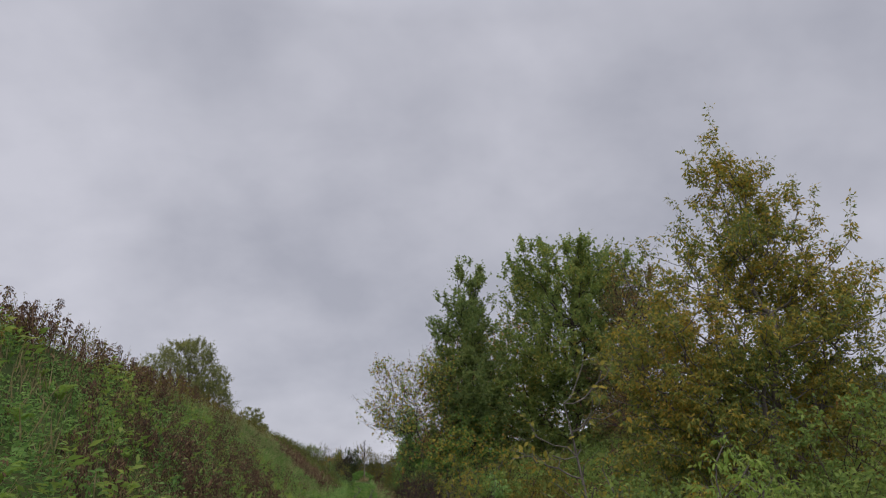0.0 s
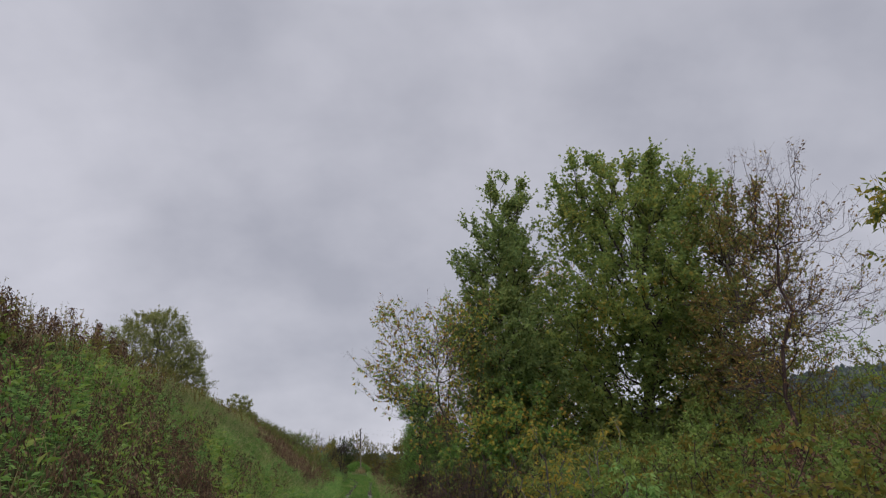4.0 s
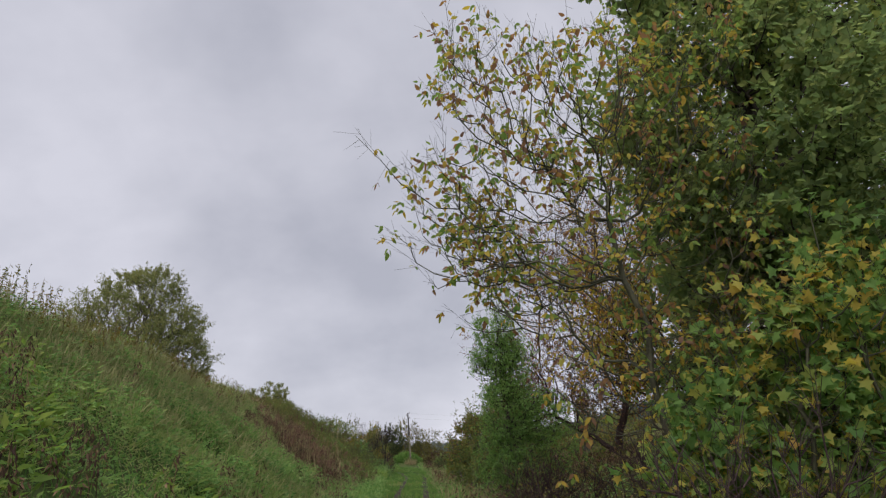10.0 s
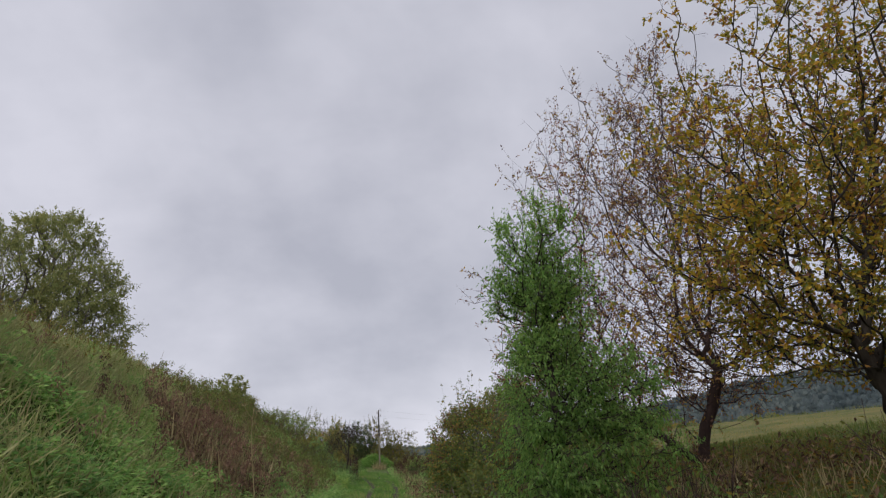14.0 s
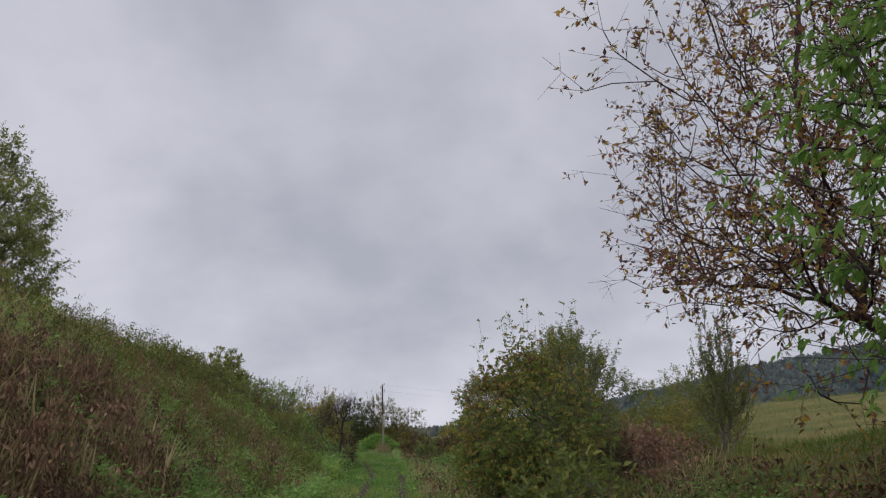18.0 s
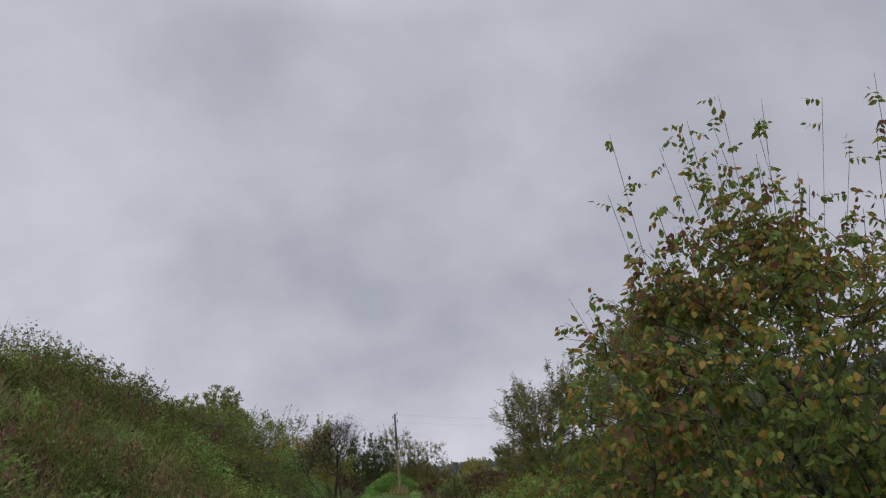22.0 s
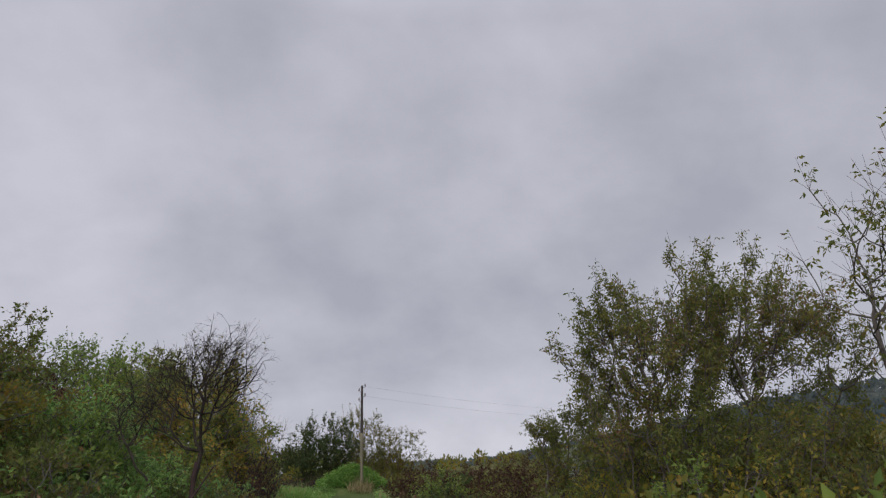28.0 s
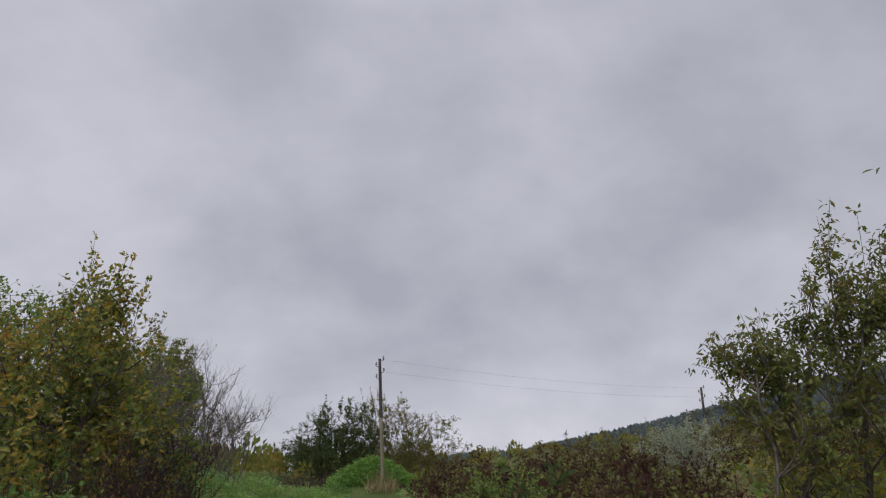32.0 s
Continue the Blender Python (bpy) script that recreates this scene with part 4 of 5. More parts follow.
for i, (bx, by, bh, br) in enumerate([(-2.0, 97.8, 1.8, 0.7), (-2.3, 100.4, 2.0, 0.8), (-2.9, 103.0, 2.2, 0.9), (-1.9, 95.6, 1.2, 0.5)]):
    plant("twiggy_undergrowth", (bx, by), [(0, 0, bh * 0.55, br, br, bh * 0.45)], WALNUT_RED, BARK_RED, 90, 5, 1, (0.06, 0.03), 380 + i, "pinkish brown twiggy shrub beside the track", "shrub", stems=8, spread=0.7, trunk=0.9, thick=0.014,
          bare=0.5, rise=0.8, twig=0.45, group="undergrowth at the wayside", fork=1)
for i, (bx, by, bh, br) in enumerate([(-9.2, 83.5, 0.9, 1.2), (-9.0, 87.5, 1.2, 1.3), (-8.2, 91.5, 1.3, 1.3), (-8.4, 96, 1.4, 1.5)]):
    plant("crest_shrub", (bx, by), [(0, 0, bh * 0.5, br, br, bh * 0.55)], TALL_WEED, BARK_GREY, int(50 * br * br) + 30, 4, 6, (0.10, 0.05), 360 + i, "dark leafy shrub on the crest of the bank", "shrub", stems=7, spread=0.7, trunk=0.85, thick=0.02, twig=0.35, rise=0.8,
          group="shrubs on the crest of the bank", shoots=6, shoot=0.35, twig_share=0.5)
plant("overgrown_shrub", (-8.8, 104), [(0, 0, 1.2, 2.6, 2.2, 1.3)], BRAMBLE, BARK_GREY, 300, 4, 6, (0.12, 0.065), 85, "green shrub overgrowing the end of the bank", "shrub", stems=5, spread=0.5, thick=0.05, shoots=8, shoot=0.6)
plant("overgrown_shrub", (-7.2, 108), [(0, 0, 2.0, 1.8, 1.8, 1.9), (-1.5, 0, 1.3, 1.8, 1.8, 1.2)], SHRUB, BARK_GREY, 300, 4, 6, (0.12, 0.065), 86, "green shrub overgrowing the end of the bank", "shrub", stems=5, spread=0.5, thick=0.05, shoots=10, shoot=1.0)
for i, (bx, by, bh, br) in enumerate([(-3.4, 103.6, 2.7, 1.0), (-4.4, 105.8, 3.2, 1.1), (-5.0, 108, 3.2, 1.2), (-5.4, 112, 4.2, 1.3), (-4.6, 115, 3.4, 1.4), (-6.8, 119, 3.6, 1.7), (-8.5, 126, 3.4, 2.2)]):
    plant("bare_shrub", (bx, by), [(0, 0, bh * 0.55, br, br, bh * 0.45)], SHRUB, BARK_GREY, 150, 5, 1, (0.07, 0.035), 300 + i, "thin grey leafless shrub beside the track", "shrub", stems=6, spread=0.6,
          trunk=0.9, thick=0.03, bare=0.7, rise=1.0, twig=0.6, group="bare shrubs", thin=0.0045)
plant("dark_bush", (-4.2, 144), [(-1.0, 0, 2.2, 2.8, 2.2, 2.3), (1.6, 0, 3.2, 2.0, 1.8, 2.4), (-0.6, 0, 4.4, 0.7, 0.8, 1.3)], DARK_SHRUB, BARK_DARK, 700, 5, 7, (0.15, 0.08), 91, "dark green rounded bush behind the pole", "shrub", stems=6, spread=0.5, thick=0.06, thin=0.008, shoots=20, shoot=0.7)
plant("thinning_bush", (1.4, 146), [(-1.6, 0, 3.6, 2.2, 2, 2.8), (1.6, 0, 2.8, 2.6, 2, 2.6), (0, 0, 1.6, 3.2, 2, 1.6)], SHRUB, BARK_GREY, 760, 5, 7, (0.13, 0.07), 92, "brownish thinning bush behind the pole", "shrub", stems=9, spread=0.6, thick=0.05,
      shoots=26, shoot=1.0, thin=0.008)
plant("twig_heap", (-4.3, 134.5), [(-0.9, 0, 0.35, 1.3, 0.8, 0.4), (0.9, 0, 0.4, 1.2, 0.8, 0.45)], BROWN_WEED, BARK_RED, 120, 6, 1, (0.10, 0.04), 93, "heap of cut reddish brown brushwood beside the track", "brushwood", stems=12, spread=0.9, bare=0.5, thick=0.03, twig=0.7, thin=0.008, rise=0.1)

# ---- brambles, hedge and undergrowth of the right side ----
THICKET_A = [(4.6, 12, 1.5, 1.2), (7.2, 10.5, 2.0, 1.6), (10.6, 12.5, 3.4, 2.2), (12.6, 15, 4.0, 2.4), (9.4, 9.2, 2.6, 1.8), (8.6, 13.2, 2.4, 1.7), (13.5, 20, 3.6, 2.2), (12.0, 24.5, 3.6, 2.2), (16.5, 22, 4.0, 2.5), (12.5, 10.5, 4.0, 2.2), (6.0, 15.5, 1.7, 1.6),
             (5.3, 19.5, 2.0, 1.5), (7.6, 21.5, 2.2, 1.8), (10, 22.5, 2.6, 2.0), (5.2, 24.2, 2.0, 1.3), (7.0, 27, 2.4, 1.8), (9.6, 27.5, 2.6, 2.0), (5.4, 30, 2.0, 1.5), (7.8, 32.5, 2.4, 1.9), (13, 31, 3.0, 2.2), (12, 38, 2.8, 2.2), (16.5, 40, 3.4, 2.6)]
THICKET_B = [(9.2, 37.5, 2.2, 1.7), (14.5, 33.5, 5.2, 2.8), (18.5, 36.5, 6.2, 3.2), (20.5, 31, 5.0, 2.8), (11.6, 34.5, 3.4, 2.2), (10.2, 41.5, 3.2, 2.3), (15, 40.5, 3.6, 2.6), (19, 43, 4.2, 2.8), (6.6, 36, 2.2, 1.7), (9.5, 46.5, 3.6, 2.4), (13.5, 48, 4.2, 2.8)]
for i, (bx, by, bh, br) in enumerate(THICKET_A + THICKET_B):
    plant("bramble_thicket", (bx, by), [(0, 0, bh * 0.45, br, br, bh * 0.55)], BRAMBLE if i % 4 != 3 else SHRUB, BARK_RED, int((30 if bx < 13 else 18) * br * br) + 36, 4, 9 if bx < 9 else 8, (0.105, 0.058), 400 + i,
          "green bramble thicket with arching stems" if i % 4 != 3 else "brownish withering thicket of thin stems", "shrub", stems=7, spread=0.7, trunk=0.7, thick=0.02, twig=0.4, group="thickets beside the track", droop=0.3, twig_share=0.4)
for i, (bx, by, bh, br) in enumerate([(10.6, 28.2, 2.2, 1.5), (12.4, 26.8, 2.3, 1.6), (8.4, 25.2, 1.7, 1.2)]):
    plant("vine_heap", (bx, by), [(0, 0, bh * 0.5, br, br * 0.9, bh * 0.5)], VINE, BARK_RED, int(60 * br * br) + 40, 4, 5, (0.13, 0.05), 480 + i, "reddish brown heap of dead vines over the brambles", "shrub", stems=7, spread=0.7, trunk=0.8, thick=0.018,
          twig=0.5, droop=0.9, rise=-0.2, group="dead vines in the thicket")
plant("elder_sapling", (4.2, 12.5), [(-1.1, 0, 2.5, 0.6, 0.6, 0.5), (0, 0, 3.3, 0.6, 0.6, 0.9), (-0.5, 0, 1.8, 0.6, 0.5, 0.5)], ELDER_GOLD, BARK_GREY, 30, 2, 3, (0.14, 0.07), 449, "slender grey-stemmed sapling with a few golden leaves", "sapling",
      trunk=0.95, thick=0.024, twig=0.35, droop=0.8, toss=0.5, oval=True, group="elder saplings")
SAPLINGS = [(5.5, 9.9, 2.3), (6.2, 12.0, 1.9), (5.2, 14.2, 2.0), (4.5, 23.6, 1.9), (3.3, 25, 2.5), (3.9, 26.3, 2.4), (6.4, 78, 1.4), (5.6, 28.1, 3.1), (5.6, 74.5, 1.5), (5.4, 85.5, 1.5)]
for i, (bx, by, bh) in enumerate(SAPLINGS):
    plant("elder_sapling", (bx, by), [(0, 0, bh * 0.66, 0.22 * bh, 0.22 * bh, bh * 0.34)], FROND if i == 0 else ELDER_GOLD if i % 3 else HERB, BARK_GREY, int(7 * bh), 3, 2, (0.13, 0.05), 450 + i, "young box elder sapling with yellow-green leaves", "sapling", stems=3, spread=0.6,
          trunk=0.9, kind="pinnate", pairs=2, thick=0.014, twig=0.3, rise=0.5, group="elder saplings")
for i, (bx, by, bh, br) in enumerate([(2.7, 27, 2.0, 0.9), (2.4, 31.5, 1.8, 0.9), (2.9, 35.5, 2.2, 1.0), (2.6, 43, 1.7, 1.0), (4.6, 44, 2.2, 1.4), (6.4, 47, 2.4, 1.6), (2.9, 47.5, 1.5, 0.9), (5.6, 35.2, 2.2, 1.0), (6.9, 36.4, 2.2, 1.1)]):
    plant("twiggy_undergrowth", (bx, by), [(0, 0, bh * 0.55, br, br, bh * 0.45)], SHRUB, BARK_RED, 90, 6, 1, (0.07, 0.035), 470 + i, "brown twiggy undergrowth with a few withered leaves", "shrub", stems=8, spread=0.7, trunk=0.9, thick=0.015,
          bare=0.45, rise=0.8, twig=0.45, group="undergrowth at the wayside")
HEDGE_A = [(3.6, 103.5, 1.3, 1.0), (2.8, 108, 1.3, 0.9), (2.6, 112, 1.2, 0.9), (3.4, 99.8, 1.2, 0.9), (5.4, 101.5, 1.4, 1.1), (5.2, 109.5, 1.5, 1.2), (4.6, 106.5, 1.6, 1.3), (6.6, 105, 1.6, 1.4), (8.6, 106.5, 1.7, 1.5), (10.8, 104.5, 1.6, 1.5), (3.6, 113, 1.6, 1.4),
           (6.0, 112, 1.7, 1.5), (8.8, 112, 1.7, 1.6), (13, 108, 1.8, 1.8), (15.5, 112, 2.0, 2.0), (3.6, 119, 1.4, 1.2), (6.2, 120, 1.6, 1.6), (9, 121, 1.8, 1.8), (12.5, 122, 2.0, 2.2), (4.2, 134, 2.0, 2.0), (8, 136, 2.4, 2.4), (13, 134, 2.6, 2.6)]
HEDGE_B = [(19, 128, 3.0, 3.0), (4.0, 76.5, 1.3, 1.0), (5.0, 79, 1.5, 1.2), (4.4, 83.5, 1.5, 1.2), (4.9, 87.5, 1.6, 1.2), (4.2, 91, 1.2, 1.0), (8.2, 76, 1.8, 1.4), (9.5, 96, 2.2, 1.8), (8.3, 99.5, 1.8, 1.6), (11.5, 92, 3.0, 2.2), (11.5, 85, 3.0, 2.2),
           (7.0, 94.4, 2.4, 1.5), (9.2, 92.8, 2.6, 1.7), (11, 97.5, 2.8, 2.0), (14, 98.5, 3.2, 2.4), (13, 103, 2.6, 2.2)]
for i, (bx, by, bh, br) in enumerate(HEDGE_A + HEDGE_B):
    kind = HEDGE_LEAF if by > 100 else (BRAMBLE, SHRUB, TALL_WEED, DARK_SHRUB, SHRUB)[i % 5]
    plant("hedge_shrub", (bx, by), [(0, 0, bh * 0.45, br, br, bh * 0.55)], kind, BARK_RED, int(18 * br * br) + 30, 4, 5, (0.15, 0.075), 500 + i,
          {BRAMBLE: "low green bramble hedge beside the track", SHRUB: "low brown autumn shrub in the hedge", DARK_SHRUB: "low dark shrub in the hedge", TALL_WEED: "rank green and brown weeds in the hedge", HEDGE_LEAF: "dark maroon hedge shrub with yellow-green tips"}[kind], "shrub", stems=7, spread=0.7, trunk=0.7, thick=0.02, twig=0.4,
          group="hedge beside the track", rise=0.5, twig_share=0.4)
for i, (bx, by, bh, br) in enumerate([(3.2, 63, 1.5, 0.9), (7.2, 70.5, 1.5, 1.1), (8.6, 73.6, 1.6, 1.2), (9.3, 76, 2.0, 1.3), (12.5, 79, 1.7, 1.6), (15, 84, 2.6, 2.2), (18, 92, 4, 3), (22, 100, 4.5, 3.2)]):
    plant("field_shrub", (bx, by), [(0, 0, bh * 0.5, br, br, bh * 0.5)], VINE if i in (1, 2) else (ELDER_GREEN, SHRUB)[i % 2], BARK_GREY, int(20 * br * br) + 40, 4, 6, (0.15, 0.075), 560 + i, "loose autumn shrub at the edge of the field", "shrub", stems=6, spread=0.6,
          thick=0.03, rise=0.6, group="field shrubs", twig_share=0.5)


# ---- poles and wires ----
def pole(at, top, lean, label):
    x, y = at
    z = float(height(x, y)) - 0.4
    root = new("utility_pole")
    root.location = (x, y, z)
    tagged(root, label, "pole", "poles of the power line")
    h = top - z
    for name, a, b, mat in (("lower_shaft", 0, h * 0.55, POLE_WOOD), ("upper_shaft", h * 0.55, h, POLE_TAR)):
        ks = np.linspace(a, b, 7)
        P = np.stack([lean * ks / h, 0 * ks, ks], 1)
        R = 0.112 - 0.034 * ks / h
        link_mesh(name, *rod(P, R, 12), mat, root, smooth=True)
    for k in range(4):
        zz = h - 0.12 - 0.32 * k
        sx = -1 if k % 2 else 1
        c = np.array([lean * zz / h, 0, zz])
        arm = c + np.array([sx * 0.2, 0, 0.02])
        tip = arm + np.array([0, 0, 0.2])
        hook = link_mesh("insulator_hook", *rod(np.array([c, arm - (0, 0, 0.01), arm + (sx * 0.01, 0, 0.03), tip]), np.array([0.012, 0.012, 0.012, 0.01]), 6), POLE_TAR, root)
        zs = np.array([0.06, 0.12, 0.15, 0.2, 0.24])
        P = arm + np.stack([0 * zs, 0 * zs, zs], 1)
        R = np.array([0.055, 0.05, 0.03, 0.048, 0.02])
        link_mesh("insulator", *rod(P, R, 10), CERAMIC, hook, smooth=True)
    return (x + lean, y, top)


P1 = pole((0.3, 127.0), 7.66, -0.3, "weathered wooden utility pole rising from a grassy heap")
P2 = pole((23.5, 140), 7.5, 0.0, "dark wooden utility pole beyond the bushes")


def wire(a, b, sag):
    u = np.linspace(0, 1, 25)
    a, b = np.array(a), np.array(b)
    P = a + (b - a) * u[:, None] - np.array([0, 0, 1]) * (4 * sag * u * (1 - u))[:, None]
    tagged(link_mesh("power_wire", *rod(P, np.full(25, 0.0035), 5), WIRE), "thin sagging overhead wire strung between the poles", "wire", "overhead wires")


for dz in (-0.05, -0.7):
    wire((P1[0] + 0.2, P1[1], P1[2] + dz), (P2[0] - 0.2, P2[1], P2[2] + dz), 0.35)


# ---- distant hill ----
def hill_height(x, y):
    u = np.degrees(np.arctan2(x, y - 60))
    prof = np.interp(u, (-40, -3, 4, 8, 13, 17, 22, 26, 29, 34, 39, 60, 90), (0, 0, 3, 8, 22, 34, 50, 64, 75, 86, 98, 102, 80))
    d = np.hypot(x, y - 60)
    return prof * step(380, 900, d) * (1 - 0.3 * step(1100, 1900, d)) - 2 * step(420, 350, d)


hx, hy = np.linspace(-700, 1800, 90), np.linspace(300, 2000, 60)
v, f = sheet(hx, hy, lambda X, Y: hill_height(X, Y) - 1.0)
# hill surface and its trees share the haze-tinted colour
hill = tagged(link_mesh("far_hill", v, f, HAZY_FOREST, smooth=True), "long wooded hill far beyond the fields, haze put into its blue-grey colour", "hill", kind="structure")
rng = np.random.RandomState(7)
n = 3200
ang, dist = np.radians(rng.uniform(-1, 46, n)), rng.uniform(560, 1000, n)
hxy = np.stack([np.sin(ang) * dist, 60 + np.cos(ang) * dist], 1)
hz = hill_height(hxy[:, 0], hxy[:, 1])
tall = rng.uniform(6, 11, n)
k = 9
dirs = unit(rng.normal(size=(n, k, 3)))
dirs[:, :, 2] = np.abs(dirs[:, :, 2])
cb = np.stack([hxy[:, 0], hxy[:, 1], hz], 1)[:, None] + np.stack([np.zeros(n), np.zeros(n), tall * 0.35], 1)[:, None] + dirs * (tall * np.array([[0.3], [0.3], [0.55]])).T[:, None]
cb = cb.reshape(-1, 3)
tagged(link_mesh("hill_forest", *leaves(cb, dirs.reshape(-1, 3) + np.array([0, 0, 0.6]), np.repeat(tall, k) * 0.42, np.repeat(tall, k) * 0.4, rng), HAZY_FOREST), "dense forest covering the far hill, haze put into its blue-grey colour", "forest", kind="stuff")



def far_row(name, x0, x1, y0, y1, n, low, high, material, label, seed):
    """A distant belt of bushes and small trees."""
    r = np.random.RandomState(seed)
    px, py = r.uniform(x0, x1, n), r.uniform(y0, y1, n)
    h = r.uniform(low, high, n) * (0.75 + 0.35 * wave(px, py, seed, 25))
    k = 60
    d = unit(r.normal(size=(n, k, 3)))
    d[:, :, 2] = np.abs(d[:, :, 2]) * 1.3 - 0.2
    c = np.stack([px, py, height(px, py) + h * 0.3], 1)[:, None] + d * (h * np.array([[0.5], [0.5], [0.6]])).T[:, None] * r.uniform(0.6, 1, (n, k, 1))
    H = np.repeat(h, k)
    tagged(link_mesh(name, *leaves(c.reshape(-1, 3), d.reshape(-1, 3) + np.array([0, 0, 0.5]), H * 0.2, H * 0.13, r), material), label, "bushes", kind="stuff")


far_row("far_bushes", -18, 4, 150, 190, 60, 2.4, 4.8, TALL_WEED, "brown autumn bushes far behind the pole", 61)
far_row("track_end_bushes", -16, -4.5, 136, 148, 34, 1.6, 3.2, SHRUB, "brown twiggy bushes where the track turns away", 64)
far_row("far_hedgerow", 4, 120, 150, 230, 160, 1.2, 2.6, ELDER_PALE, "faded green hedgerow across the field", 62)
far_row("far_copse", 20, 160, 250, 330, 120, 3, 6, SHRUB, "brownish copse below the hill", 63)


# ---- cover of the bank, wayside and field ----
def patch(x, y, seed, size, low, high):
    return step(low, high, wave(x, y, seed, size))


def scatter(n, x0, x1, y0, y1, rng, weight=None):
    x, y = rng.uniform(x0, x1, n), rng.uniform(y0, y1, n)
    if weight is not None:
        keep = rng.uniform(size=n) < weight(x, y)
        x, y = x[keep], y[keep]
    return x, y


def off_track(x, y):
    d = np.abs(x - np.interp(y, TRACK_Y, TRACK_X))
    return np.where(np.abs(d - 0.72) < 0.17, 0.06, 1.0)


def beside_track(x, y):
    """Tall plants keep off the driven strip."""
    return step(1.05, 1.5, np.abs(x - np.interp(y, TRACK_Y, TRACK_X)))


def herbs(name, x, y, h, size, width, per, material, label, rng, droop=0.2, rise=0.35, flat=0.5):
    """Leafy weeds: at each place a clump of blades up to the height h."""
    z = height(x, y)
    u = rng.uniform(0.1, 1, (len(x), per))
    P = np.stack([np.repeat(x, per), np.repeat(y, per), np.repeat(z, per) + (u * h[:, None]).ravel()], 1)
    out = rng.normal(size=(len(x) * per, 3)) * np.array([1, 1, 0.3])
    P = P + unit(out) * np.array([1, 1, 0]) * (0.16 * rng.uniform(0.2, 1, (len(x) * per, 1)))
    s = rng.uniform(0.6, 1.3, len(P))
    ax = unit(out) + np.array([0, 0, rise]) - np.array([0, 0, droop])
    return tagged(link_mesh(name, *leaves(P, ax, size * s, width * s, rng, flat), material), label, "plants", kind="stuff")


def stand(name, x, y, h, per, material, label, rng):
    """Dead tall weeds: upright stems hung with limp leaves."""
    P = np.stack([x, y, height(x, y) - 0.02], 1)
    lean = np.stack([rng.normal(size=len(x)) * 0.22, rng.normal(size=len(x)) * 0.22, np.ones(len(x))], 1) * h[:, None]
    u = rng.choice([0.36, 0.52, 0.66, 0.8, 0.92, 0.99], (len(x) * per, 1)) + rng.normal(size=(len(x) * per, 1)) * 0.04
    side = unit(rng.normal(size=(len(u), 3)) * np.array([1, 1, 0.1]))
    B = np.repeat(P, per, 0) + np.repeat(lean, per, 0) * u + side * rng.uniform(0.03, 0.22, (len(u), 1)) * (1.0 - 0.45 * u)
    ax = side * 0.5 + np.array([0, 0, -1.0]) + rng.normal(size=(len(u), 3)) * 0.35
    hung = leaves(B, ax, rng.uniform(0.06, 0.14, len(u)), rng.uniform(0.022, 0.042, len(u)), rng, 0.0, 0.3)
    stalks = tubes(P, P + lean, np.full(len(x), 0.007), np.full(len(x), 0.003), 3)
    tagged(link_mesh(name, *hung, material), label, "plants", kind="stuff")
    tagged(link_mesh(name + "_stalks", *stalks, material), "thin dead stalks of the withered weeds", "plants", kind="stuff")


def blades(name, x, y, tall, width, material, label, rng, bend=0.35):
    z = height(x, y)
    P = np.stack([x, y, z - 0.02], 1)
    ax = np.stack([rng.normal(size=len(x)) * bend, rng.normal(size=len(x)) * bend, np.ones(len(x))], 1)
    s = tall * rng.uniform(0.55, 1.25, len(x))
    return tagged(link_mesh(name, *leaves(P, ax, s, np.full(len(x), width), rng, 0.0, 0.1), material), label, "grass", kind="stuff")


WITHERED = ((-3.6, 13, 0.6), (-4.4, 19, 0.9), (-4.0, 25, 1.4), (-6.2, 66.5, 1.3), (-5.6, 68, 1.2), (-4.0, 62, 1.0), (-4.4, 64, 1.1), (-6.3, 75, 1.0), (-3.2, 72.5, 0.8), (-5.4, 21, 1.2), (-6.6, 31, 1.0), (-4.4, 86, 0.9), (-6.8, 63, 0.8), (-5.0, 78, 1.0), (-6.5, 86, 1.2), (-4.6, 30.5, 1.0), (-5.8, 33.5, 1.1), (-4.9, 15.6, 0.7))
DEAD_STANDS = ((-4.8, 61.8, 1.1, 1.9), (-6.2, 64.5, 0.7, 1.1), (-5.7, 67.5, 0.8, 1.4), (-4.0, 65.5, 0.6, 1.0))


def withered_zone(x, y):
    """Where last summer's weeds have died in stands."""
    low = 0.25 + 0.75 * step(-6.6, -5.0, x)
    z = patch(x, y, 12, 2.0, -0.1, 0.5) * np.interp(y, (8, 12, 30, 36, 50, 56, 75, 100), (0.3, 0.45, 0.9, 0.08, 0.05, 0.1, 0.3, 0.3)) * np.where(y < 40, low, 1.0)
    for cx, cy, cr in WITHERED:
        z = np.maximum(z, np.exp(-(((x - cx) / cr) ** 2 + ((y - cy) / (cr * 1.3)) ** 2)) * (0.75 + 0.5 * wave(x, y, 31, 2.5)) * (0.1 + 0.9 * patch(x, y, 34, 1.2, -0.35, 0.15)))
    for cx, cy, rx, ry in DEAD_STANDS:
        edge = ((x - cx) / rx) ** 2 + ((y - cy) / ry) ** 2 + 0.7 * wave(x, y, 31, 1.1)
        z = np.maximum(z, 1.05 * step(1.25, 0.7, edge))
    return z


def crest_strip(x, y):
    """A strip of pale grass under the crest of the bank."""
    return step(-6.4, -7.1, x) * np.interp(y, (50, 54, 76, 80), (0, 1, 1, 0)) * (0.5 + 0.5 * patch(x, y, 73, 3.0, -0.4, 0.2))


rng = np.random.RandomState(17)


